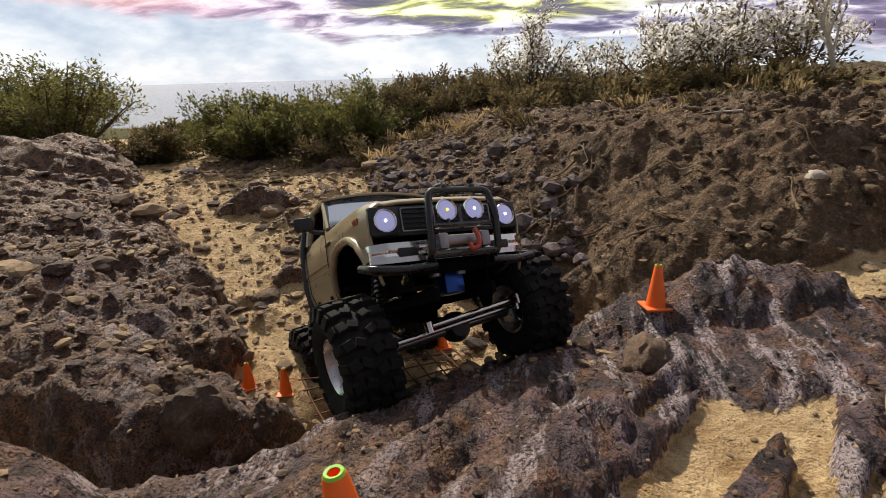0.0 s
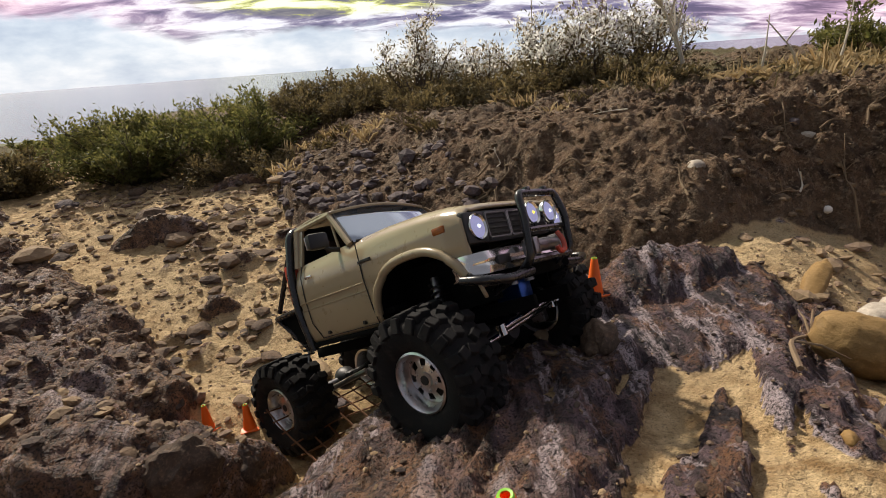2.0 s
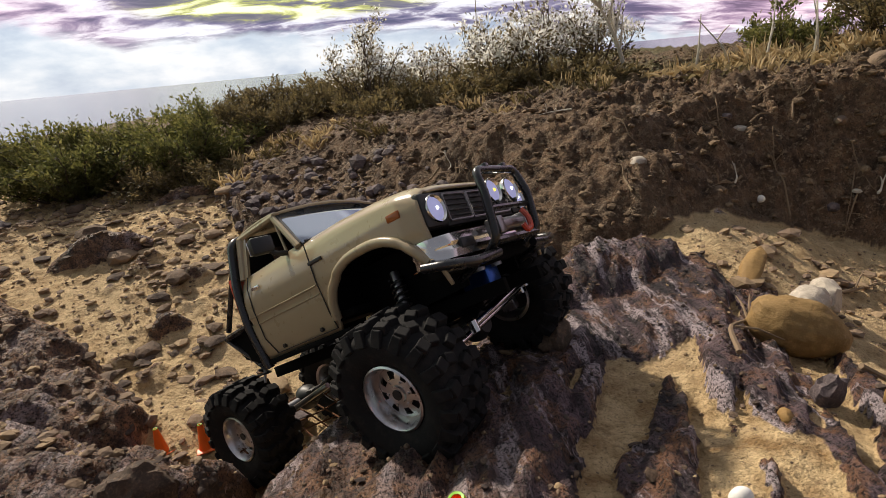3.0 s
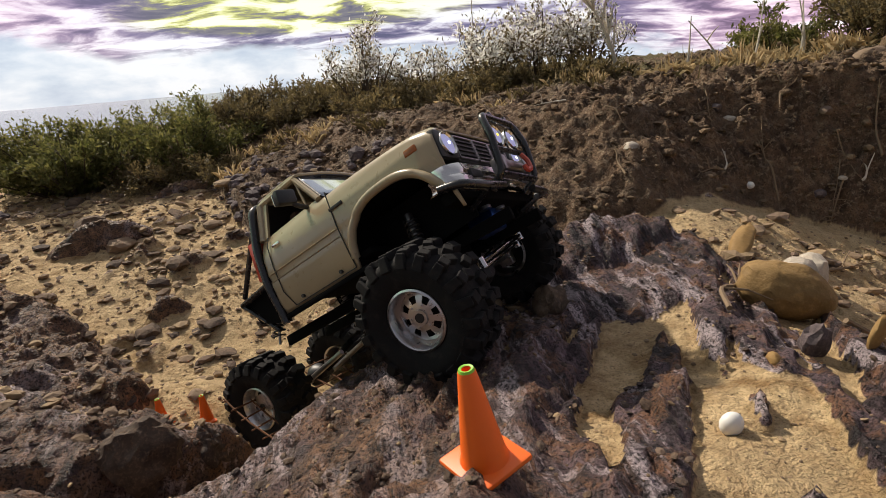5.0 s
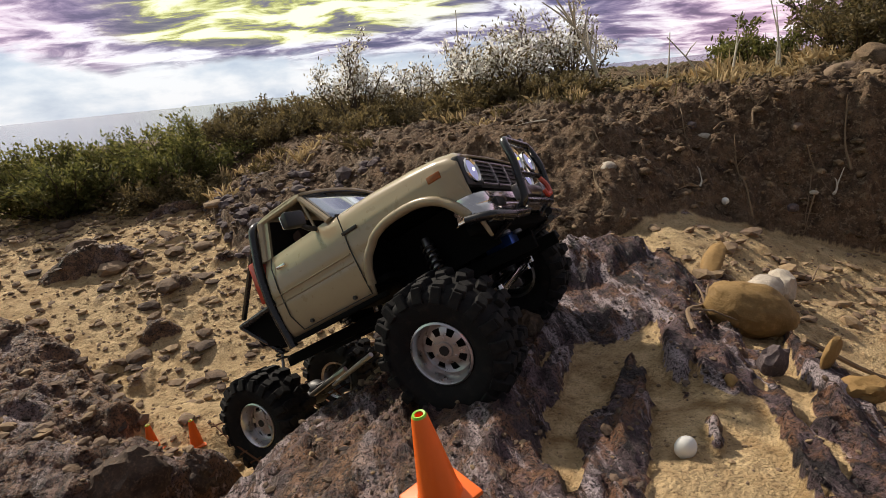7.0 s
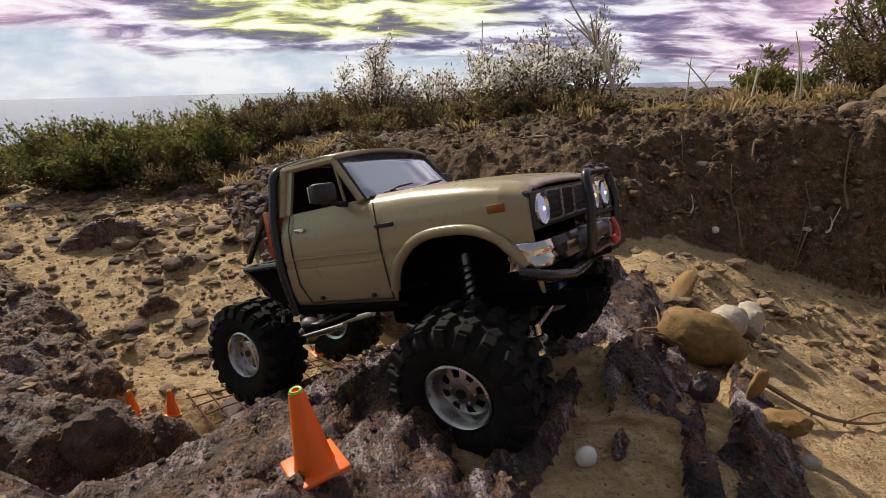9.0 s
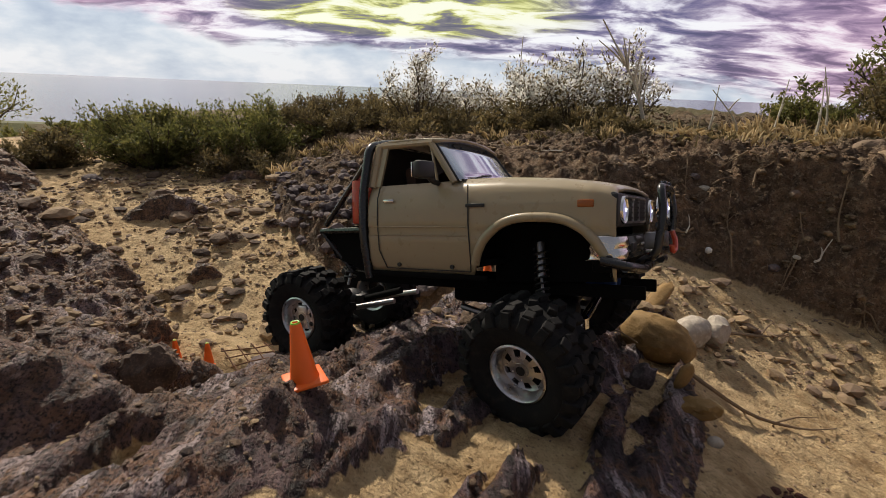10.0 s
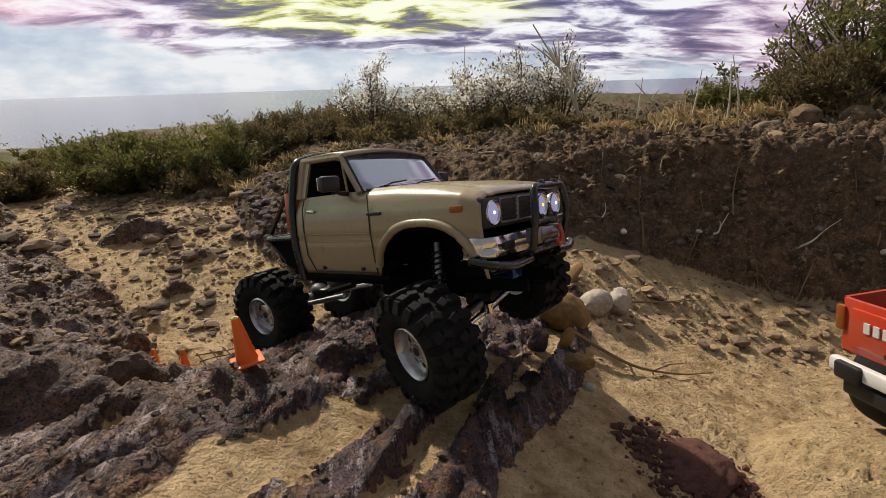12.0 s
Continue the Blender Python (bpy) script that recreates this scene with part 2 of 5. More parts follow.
def along(v, *pairs):
    return np.interp(v, pairs[0::2], pairs[1::2])


def hump(x, y, cx, cy, rx, ry, turn=0.0):
    c, s = math.cos(radians(turn)), math.sin(radians(turn))
    u, v = ((x - cx) * c + (y - cy) * s) / rx, (-(x - cx) * s + (y - cy) * c) / ry
    return np.clip(1 - u * u - v * v, 0, 1) ** 0.7


def ground(x, y, fine=True):
    """Height of the ground, and how much of it is rock, earth and green, at x, y."""
    x, y = np.asarray(x, float), np.asarray(y, float)
    wob = fbm(x * 3.1, y * 3.1, 3, 5) - 0.5
    # across the ledge that the truck climbs
    q = 0.6 * x - 0.8 * y + 0.05 * wob + 0.8 * np.clip(x - 0.30, 0, 0.4) * step(0.30, 0.55, y)
    ramp = along(q, -9, 0.13, -0.46, 0.135, -0.40, 0.165, -0.34, 0.215, -0.29, 0.248, -0.235, 0.274, -0.19, 0.290, -0.13, 0.312, -0.05, 0.322, 0.05, 0.348, 0.4, 0.37, 9, 0.37)
    ramp = ramp - 0.020 * step(0.055, 0.01, x) * step(0.28, 0.36, y)
    ramp = ramp + 0.042 * step(0.28, 0.14, x) * step(0.21, 0.13, y)
    # the wash of sand falls away to the right of the ledge
    fall = along(x - 0.25 * (y - 0.3), -9, 0, 0.20, 0, 0.30, -0.018, 0.42, -0.030, 0.52, -0.060, 0.62, -0.105, 0.75, -0.155, 0.9, -0.20, 1.1, -0.22, 9, -0.23)
    near = ramp + fall * step(-0.40, -0.22, q)
    # the wash behind: rises slowly away from the truck
    back = along(y, -9, 0.12, 0.55, 0.135, 0.75, 0.165, 1.0, 0.235, 1.3, 0.292, 1.7, 0.318, 2.6, 0.26, 5, -0.02, 12, -1.0, 40, -4.3, 95, -8.5, 4000, -60)
    mixed = step(-0.52, -0.34, q)
    sand = back * (1 - mixed) + np.maximum(near, 0.06) * mixed
    # rock: left-hand mass, the ledge and scattered outcrops
    left_edge = along(y, -1, -0.10, 0.1, -0.09, 0.25, -0.095, 0.36, -0.045, 0.44, -0.055, 0.50, -0.085, 0.54, -0.15, 0.62, -0.165, 0.85, -0.34, 1.1, -0.60, 1.5, -0.95, 3, -1.8, 9, -4)
    inside = left_edge - x + 0.08 * wob + 0.09 * (fbm(x * 9, y * 9, 4, 103) - 0.5)
    # low shelf of flaky rock and debris, with a broken face towards the gully
    shelf = along(inside, -9, -0.2, -0.05, 0.06, 0.0, 0.185, 0.03, 0.222, 0.09, 0.250, 0.2, 0.272, 0.5, 0.292, 9, 0.30) + 0.55 * np.clip(back - 0.19, 0, 0.2)
    lip = y - (0.372 + 0.045 * step(-0.14, -0.08, x)) + 0.05 * (fbm(x * 12, y * 12, 4, 109) - 0.5)
    shelf = 0.12 + (shelf - 0.12) * step(-0.035, 0.022, lip)
    left = np.where((y > 0.30) & (y < 1.75) & (x < 0.02), shelf - sand, -0.12)
    u, v = 0.53 * x + 0.85 * y, 0.85 * x - 0.53 * y     # along and across the rock's bands
    bands = ridges(v * 13 + 1.2 * wob, u * 3.2, 4, 21) - 0.34
    bands2 = ridges(v * 42 + wob, u * 9, 3, 31) - 0.34
    rough = ridges(x * 11, y * 11, 5, 41) - 0.34
    ledge = step(-0.43, -0.30, q) * (1 - step(0.50, 0.60, x - 0.35 * (y - 0.2))) * (1 - step(0.56, 0.70, y))
    nearsand = step(0.02, -0.06, y - 0.35 * x) * 0.004 + step(0.45, 0.54, x - 0.6 * (y - 0.2)) * 0.030
    hollow = step(0.57, 0.66, fbm(v * 30 + 3, u * 5.5, 4, 77)) * 0.026
    rockz = sand + np.maximum(left, -0.10 * (1 - ledge)) + ((0.029 - 0.010 * step(0.30, 0.45, y)) * bands + (0.017 - 0.007 * step(0.30, 0.45, y)) * bands2 + 0.008 * (ridges(v * 95 + wob, u * 34, 3, 35) - 0.34)) * (0.5 + 0.5 * ledge) + 0.034 * rough * step(-0.05, 0.06, left)
    rockz = rockz + np.where(ledge > 0, 0.007 * ledge - nearsand * ledge - hollow * ledge * np.maximum(np.maximum(step(0.42, 0.50, x), step(0.125, 0.09, y)), step(0.21, 0.26, x) * step(0.44, 0.36, y)), 0) - 0.035 * (1 - ledge) * (1 - step(-0.02, 0.06, left))
    lay = 8 * (fbm(x * 7 + 0.4 * y, y * 10, 4, 101) + 0.25 * fbm(x * 31, y * 31, 3, 105))
    lay = (np.floor(lay) + step(0.55, 0.95, lay - np.floor(lay))) / 8 - 0.70
    rockz = rockz + 0.062 * (lay + 0.12) * step(-0.06, 0.04, left) * (1 - 0.8 * ledge)
    out = 0.185 * hump(x, y, -0.38, 1.13, 0.17, 0.050, 14) + 0.165 * hump(x, y, -0.26, 1.42, 0.20, 0.05, 10) + 0.165 * hump(x, y, -0.20, 0.86, 0.07, 0.035, 20)
    rockz = rockz + out  + 0.085 * hump(x, y, -1.02, 1.36, 0.36, 0.20, 10) + 0.085 * hump(x, y, -0.16, 0.195, 0.20, 0.10, -18) + 0.060 * hump(x, y, 0.400, 0.650, 0.17, 0.15, 0)
    scree = 0.018 * np.clip(fbm(x * 24, y * 24, 3, 91) - 0.52, 0, 1) * 4 * step(0.5, 0.8, y) * step(0.35, 0.6, fbm(x * 4.4, y * 4.4, 2, 93))
    # the earth bank
    toe = along(x, -9, 14, -2.2, 6.5, -1.0, 3.6, -0.45, 2.1, -0.30, 1.58, -0.20, 1.30, -0.10, 1.07, 0.05, 0.87, 0.20, 0.73, 0.36, 0.635, 0.55, 0.600, 0.75, 0.640, 0.85, 0.640, 0.97, 0.585, 1.1, 0.52, 1.3, 0.45, 1.8, 0.36, 3, 0.1, 9, -1) + 0.05 * wob
    d = (y - toe) * along(x, -9, 0.45, -0.2, 0.5, 0.1, 0.62, 0.4, 0.85, 0.7, 1.0, 9, 1)
    crest = along(x, -9, 0.10, -1.2, 0.20, -0.5, 0.32, -0.1, 0.40, 0.3, 0.445, 0.7, 0.475, 1.1, 0.488, 1.6, 0.52, 2.4, 0.48, 4, 0.40, 9, 0.2)
    foot = np.maximum(sand, 0.05)
    sand = sand + 0.05 * step(-0.16, -0.01, d) * step(0.45, 0.70, x)
    rockz = np.where(x > 0.6, rockz - 0.05, rockz)
    steep = along(x, -9, 0.5, 0.0, 0.42, 0.3, 0.28, 0.6, 0.18, 1.0, 0.19, 9, 0.24)
    rise = np.clip(d / steep, 0, 1)
    rise = np.where(rise < 0.12, rise * 2.5, 0.30 + (rise - 0.12) * 0.795)
    bank = foot + (crest - foot) * rise + np.clip(d - steep, 0, 2) * 0.004
    bank = bank + (0.034 * (ridges(x * 6, y * 6, 5, 51) - 0.45) + 0.030 * (fbm(x * 24, y * 24, 4, 53) - 0.5) + (0.017 + 0.016 * step(0.45, 0.7, x)) * (ridges(x * 30, y * 30, 3, 57) - 0.4) + 0.030 * step(0.45, 0.7, x) * (fbm(x * 60, y * 60, 3, 59) - 0.5)) * step(-0.02, 0.05, d) - 0.012 * hump(d, d, 0.02, 0.02, 0.03, 9)
    bank = np.where(y > 7, np.minimum(bank, sand + 0.6), bank)
    bank = np.where(d > 0, bank, -9.0)
    ripple = 0.014 * (fbm(x * 17, y * 17, 4, 61) - 0.5) + 0.006 * (fbm(x * 70, y * 70, 3, 63) - 0.5)
    tu, tv = (x - 0.76) * 0.62 - (y - 0.22) * 0.78, (x - 0.76) * 0.78 + (y - 0.22) * 0.62
    marks = (np.sin(tu * 400 + 2.4 * np.sign(tv)) > 0.1) * ((np.abs(np.abs(tv) - 0.012) < 0.007) | (np.abs(np.abs(tv + 0.11) - 0.012) < 0.007)) * (np.abs(tu) < 0.24)
    ripple = ripple - 0.0055 * marks * step(0.36, 0.52, fbm(x * 11, y * 11, 3, 67))
    sandz = sand + (ripple + scree if fine else 0)
    far = step(5, 14, np.hypot(x, y))
    sandz = sandz + far * 0.5 * (fbm(x * 0.25, y * 0.25, 4, 71) - 0.5)
    rockz = rockz - 0.6 * step(1.35, 2.2, np.hypot(x, y - 1) + 0.9 * (fbm(x * 2.3, y * 2.3, 4, 113) - 0.5))
    rockz = np.where(np.hypot(x, y - 1) > 3.2, -99.0, rockz)
    # the gully between the shelf and the ledge
    mid = along(x, -0.8, 0.36, -0.25, 0.335, -0.10, 0.338, -0.03, 0.395, 0.02, 0.45)
    wall = 0.150 + 0.10 * np.clip((np.abs(y - mid) + 0.022 * (fbm(x * 14, y * 14, 3, 111) - 0.5)) / 0.034, 0, 9) ** 2.2
    wall = np.where((x < 0.035) & (x > -0.9), wall + 0.5 * step(0.0, 0.035, x), 9.0)
    sandz, rockz = np.minimum(sandz, wall), np.minimum(rockz, wall + 0.001)
    sandz = sandz + 0.03 * hump(x, y, -0.13, 0.60, 0.13, 0.08)
    sandz = sandz + 0.078 * hump(x, y, 0.85, 0.06, 0.20, 0.17)
    blocks = np.maximum(hump(x, y, -0.105, 0.425, 0.062, 0.042, 15), 0.55 * hump(x, y, -0.055, 0.460, 0.045, 0.030, 35))
    rockz = np.where(blocks > 0, np.maximum(rockz, 0.10 + 0.156 * np.sqrt(blocks) + 0.03 * rough), rockz)
    z = np.maximum(np.maximum(sandz, rockz), bank)
    rock = step(-0.004, 0.006, rockz - np.maximum(sandz, bank))
    # gully floor takes dark rock colour, which puts the gully's shade into the mask
    rock = np.maximum(rock, step(0.24, 0.20, wall) * (x < 0.0))
    rock = np.maximum(rock, 0.55 * step(0.002, 0.012, scree) * (rockz < sandz))
    earth = step(-0.004, 0.02, bank - np.maximum(sandz, rockz))
    green = np.clip(far + 0.0 * x + step(0.25, 0.5, d - steep) * 0.6 * (y > 0), 0, 1) * step(0.18, 0.40, fbm(x * 1.7, y * 1.7, 3, 81))
    rust = np.maximum(step(0.06, -0.10, x - 0.2 * (y - 0.3)), 0.6 * step(0.26, 0.10, x) * step(0.55, 0.25, y)) * (0.45 + 0.55 * step(0.35, 0.6, fbm(x * 7, y * 7, 3, 97)))
    return z, rock, earth, green, rust


def height(x, y):
    return float(ground(np.array([x]), np.array([y]))[0][0])


def spaced(lo, hi, stepsize, far_lo, far_hi, grow):
    mid = list(np.arange(lo, hi, stepsize))
    a, s, left = lo, stepsize, []
    while a > far_lo:
        s *= grow
        a -= s
        left.append(a)
    b, s, right = mid[-1], stepsize, []
    while b < far_hi:
        s *= grow
        b += s
        right.append(b)
    return np.array(left[::-1] + mid + right)


def build_ground():
    xs = spaced(-0.85, 1.35, 0.0048, -3000, 3000, 1.055)
    ys = spaced(-0.25, 1.35, 0.0048, -3000, 3000, 1.05)
    gx, gy = np.meshgrid(xs, ys)
    z, rock, earth, green, rust = ground(gx.ravel(), gy.ravel())
    co = np.stack([gx.ravel(), gy.ravel(), z], 1)
    nx, ny = len(xs), len(ys)
    i = (np.arange(ny - 1)[:, None] * nx + np.arange(nx - 1)[None]).ravel()
    quads = np.stack([i, i + 1, i + nx + 1, i + nx], 1)
    me = bpy.data.meshes.new("ground")
    me.vertices.add(len(co))
    me.vertices.foreach_set("co", co.ravel())
    me.loops.add(quads.size)
    me.loops.foreach_set("vertex_index", quads.ravel().astype(np.int32))
    me.polygons.add(len(quads))
    me.polygons.foreach_set("loop_start", np.arange(0, quads.size, 4, dtype=np.int32))
    me.polygons.foreach_set("use_smooth", np.ones(len(quads), bool))
    me.update(calc_edges=True)
    for name, values in (("rock", rock), ("earth", earth), ("green", green), ("rust", rust)):
        me.attributes.new(name, "FLOAT", "POINT").data.foreach_set("value", values)
    me.materials.append(GROUND)
    tagged(new("ground", me), "eroded coastal ground of yellow sand, dark banded rock and brown earth", "ground", kind="structure")


build_ground()


def part(name, bm, mat, parent=None, label="", smooth=True):
    """Links a bmesh as one mesh object, under a thing or a part."""
    me = bpy.data.meshes.new(name)
    bm.normal_update()
    bm.to_mesh(me)
    bm.free()
    for m in mat if isinstance(mat, (list, tuple)) else [mat]:
        me.materials.append(m)
    if smooth:
        me.polygons.foreach_set("use_smooth", np.ones(len(me.polygons), bool))
        me.set_sharp_from_angle(angle=radians(38))
    ob = new(name, me)
    ob.parent = parent
    if label:
        tagged(ob, label)
    return ob


def build_sea():
    bm = bmesh.new()
    bmesh.ops.create_grid(bm, x_segments=40, y_segments=40, size=4500)
    ob = part("water", bm, SEA)
    ob.location = (0, 0, -8.0)
    tagged(ob, "wide grey-blue sea with a bright glitter under the sun", "sea", kind="structure")


build_sea()

# ---- shaping helpers ----
def box(bm, centre, size, turn=(0, 0, 0), bevel=0.0, taper=1.0):
    r = bmesh.ops.create_cube(bm, size=1.0)
    m = pose(*centre, *turn) @ Matrix.Diagonal((*size, 1))
    for v in r["verts"]:
        if v.co.z > 0:
            v.co.x, v.co.y = v.co.x * taper, v.co.y * taper
        v.co = m @ v.co
    if bevel:
        edges = {e for v in r["verts"] for e in v.link_edges}
        bmesh.ops.bevel(bm, geom=list(edges), offset=bevel, segments=2, affect="EDGES", profile=0.5)


def tube(bm, points, radius, sides=10, closed=False):
    """A round bar along points; radius may be a list."""
    pts = [Vector(p) for p in points]
    radii = radius if isinstance(radius, (list, tuple)) else [radius] * len(pts)
    rings, n = [], len(pts)
    side = None
    for i, p in enumerate(pts):
        a, b = pts[(i - 1) % n] if closed or i else p, pts[(i + 1) % n] if closed or i < n - 1 else p
        way = (b - a).normalized()
        if side is None:
            side = way.orthogonal().normalized()
        side = (side - way * side.dot(way)).normalized()
        other = way.cross(side)
        rings.append([bm.verts.new(p + (side * math.cos(2 * math.pi * k / sides) + other * math.sin(2 * math.pi * k / sides)) * radii[i]) for k in range(sides)])
    for i in range(n if closed else n - 1):
        a, b = rings[i], rings[(i + 1) % n]
        for k in range(sides):
            bm.faces.new((a[k], a[(k + 1) % sides], b[(k + 1) % sides], b[k]))
    if not closed:
        bm.faces.new(rings[0][::-1])
        bm.faces.new(rings[-1])


def rounded(points, cut=0.3, steps=4):
    """The same line with its corners rounded."""
    pts = [Vector(p) for p in points]
    line = [pts[0]]
    for a, b, c in zip(pts, pts[1:], pts[2:]):
        r = min((a - b).length, (c - b).length) * cut
        p, q = b + (a - b).normalized() * r, b + (c - b).normalized() * r
        for i in range(steps + 1):
            t = i / steps
            line.append(p * (1 - t) ** 2 + b * 2 * t * (1 - t) + q * t * t)
    return line + [pts[-1]]


def lathe(bm, profile, axis="y", sides=32, centre=(0, 0, 0), closed=False):
    """Turns (radius, along) pairs round an axis."""
    rings = []
    for r, h in profile:
        ring = []
        for k in range(sides):
            a = 2 * math.pi * k / sides
            c, s = r * math.cos(a), r * math.sin(a)
            ring.append(bm.verts.new(Vector({"y": (c, h, s), "z": (c, s, h), "x": (h, c, s)}[axis]) + Vector(centre)))
        rings.append(ring)
    for a, b in zip(rings, rings[1:] + ([rings[0]] if closed else [])):
        for k in range(sides):
            bm.faces.new((a[k], a[(k + 1) % sides], b[(k + 1) % sides], b[k]))
    bmesh.ops.recalc_face_normals(bm, faces=bm.faces)


def slab(bm, outline, thick, axis=1):
    """A flat plate from an outline of 3D points, extruded by the vector thick."""
    a = [bm.verts.new(p) for p in outline]
    b = [bm.verts.new(Vector(p) + Vector(thick)) for p in outline]
    bm.faces.new(a)
    bm.faces.new(b[::-1])
    for i in range(len(a)):
        bm.faces.new((a[i], b[i], b[(i + 1) % len(a)], a[(i + 1) % len(a)]))
    bmesh.ops.recalc_face_normals(bm, faces=bm.faces)


def solid(ob, thick, offset=-1.0):
    mod = ob.modifiers.new("thickness", "SOLIDIFY")
    mod.thickness, mod.offset = thick, offset
    return ob


def bars(text_width, text_height, depth, count):
    """Plain upright bars that stand for lettering."""
    bm = bmesh.new()
    w = text_width / count
    for i in range(count):
        box(bm, (-text_width / 2 + w * (i + 0.5), 0, 0), (w * 0.62, depth, text_height))
    return bm


# ---- the tan truck ----
GLASS = bpy.data.materials.new("tinted_glass")
GLASS.use_nodes = True
GLASS.node_tree.nodes["Principled BSDF"].inputs["Base Color"].default_value = (0.50, 0.55, 0.62, 1)
GLASS.node_tree.nodes["Principled BSDF"].inputs["Metallic"].default_value = 0.8
GLASS.node_tree.nodes["Principled BSDF"].inputs["Roughness"].default_value = 0.06
GLASS.node_tree.nodes["Principled BSDF"].inputs["Specular IOR Level"].default_value = 1.0
GLASS.node_tree.nodes["Principled BSDF"].inputs["Coat Weight"].default_value = 1.0

HALF_TRACK, WHEEL_R = 0.098, 0.0580


def arch_low(x):
    """Lower edge of the body side: a round wheel arch, then the sill."""
    if -0.055 < x < 0.066:
        c, r = 0.005, 0.0605
        u = min(1.0, abs(x - c) / r)
        low = 0.052 * (1 - u ** 2.6) ** 0.55 - 0.006
        return max(low, 0.016 * (x - 0.030) / 0.036) if x > 0.030 else low
    return -0.006


def top_line(x):
    return float(np.interp(x, (-0.18, -0.07, -0.03, 0.02, 0.05, 0.064, 0.070), (0.079, 0.0815, 0.0815, 0.0785, 0.0745, 0.0715, 0.067)))


def side_y(z, x):
    y = float(np.interp(z, (-0.008, 0.008, 0.030, 0.0345, 0.038, 0.058, 0.070, 0.082), (0.0775, 0.0825, 0.0850, 0.0835, 0.0855, 0.0850, 0.0815, 0.0755)))
    return y - 0.004 * max(0.0, (x - 0.05) / 0.02)


def body_shell():
    bm = bmesh.new()
    xs = [0.070 - i * (0.245 / 98) for i in range(99)]
    rows = []
    for x in xs:
        low, top = arch_low(x), top_line(x)
        hood = x > -0.082
        line = []
        for i in range(15):
            z = low + (top - 0.006 - low) * i / 14
            line.append((side_y(z, x), z))
        y0 = side_y(top, x)
        if hood:
            line += [(y0 - 0.0015, top - 0.0025), (y0 - 0.0055, top - 0.0004)]
            for f in (0.86, 0.80, 0.62, 0.42, 0.2, 0.0):
                line.append((y0 * f, top + 0.0015 - 0.0012 * (0.70 < f < 0.82) + 0.0022 * (1 - f * f)))
        else:
            line += [(y0 + 0.001, top - 0.003), (y0, top), (y0 - 0.004, top + 0.0006), (y0 - 0.007, top - 0.002)]
        rows.append([Vector((x, y, z)) for y, z in line])
    for sign in (-1, 1):
        grid = [[bm.verts.new((v.x, v.y * sign, v.z)) for v in row] for row in rows]
        for a, b in zip(grid, grid[1:]):
            for k in range(min(len(a), len(b)) - 1):
                bm.faces.new((a[k], a[k + 1], b[k + 1], b[k]))
    bmesh.ops.remove_doubles(bm, verts=bm.verts, dist=0.0002)
    bmesh.ops.recalc_face_normals(bm, faces=bm.faces)
    return bm


def tyre_mesh():
    bm = bmesh.new()
    w, r = 0.0255, WHEEL_R - 0.0045
    profile = [(0.0255, -0.017), (0.030, -0.0215), (0.040, -w), (0.048, -0.0250), (r - 0.0015, -0.0215), (r, -0.014), (r + 0.0006, 0), (r, 0.014), (r - 0.0015, 0.0215), (0.048, 0.0250), (0.040, w), (0.030, 0.0215), (0.0255, 0.017)]
    lathe(bm, profile, "y", 48)
    return bm


def block_mesh(name, size, turn, taper):
    bm = bmesh.new()
    box(bm, (0, 0, 0), size, turn, 0.0008, taper)
    me = bpy.data.meshes.new(name)
    bm.to_mesh(me)
    bm.free()
    me.materials.append(RUBBER)
    return me


BLOCKS = {}


def tread(wheel):
    """Rubber blocks round the tyre, two rows and a shoulder row on each side."""
    r, count = WHEEL_R - 0.0045, 20
    if not BLOCKS:
        for sgn in (-1, 1):
            BLOCKS[0, sgn] = block_mesh("tread_block", (0.0088, 0.0108, 0.0064), (0, 0, 24 * sgn), 0.86)
            BLOCKS[1, sgn] = block_mesh("tread_block", (0.0102, 0.0110, 0.0064), (0, 0, -14 * sgn), 0.86)
            BLOCKS[2, sgn] = block_mesh("shoulder_block", (0.0092, 0.0044, 0.0130), (0, 0, 0), 0.8)
    for i in range(count):
        for sgn in (-1, 1):
            turn = pose(0, 0, 0, 0, 360 * i / count + (9 if sgn > 0 else 0), 0)
            for kind, m in ((0, pose(0, 0.0065 * sgn, r + 0.0022)), (1, pose(0, 0.0170 * sgn, r + 0.0020)), (2, pose(0, 0.0243 * sgn, r - 0.0030, 16 * sgn, 0, 0))):
                ob = new("shoulder_block" if kind == 2 else "tread_block", BLOCKS[kind, sgn])
                ob.parent = wheel
                ob.matrix_basis = turn @ m


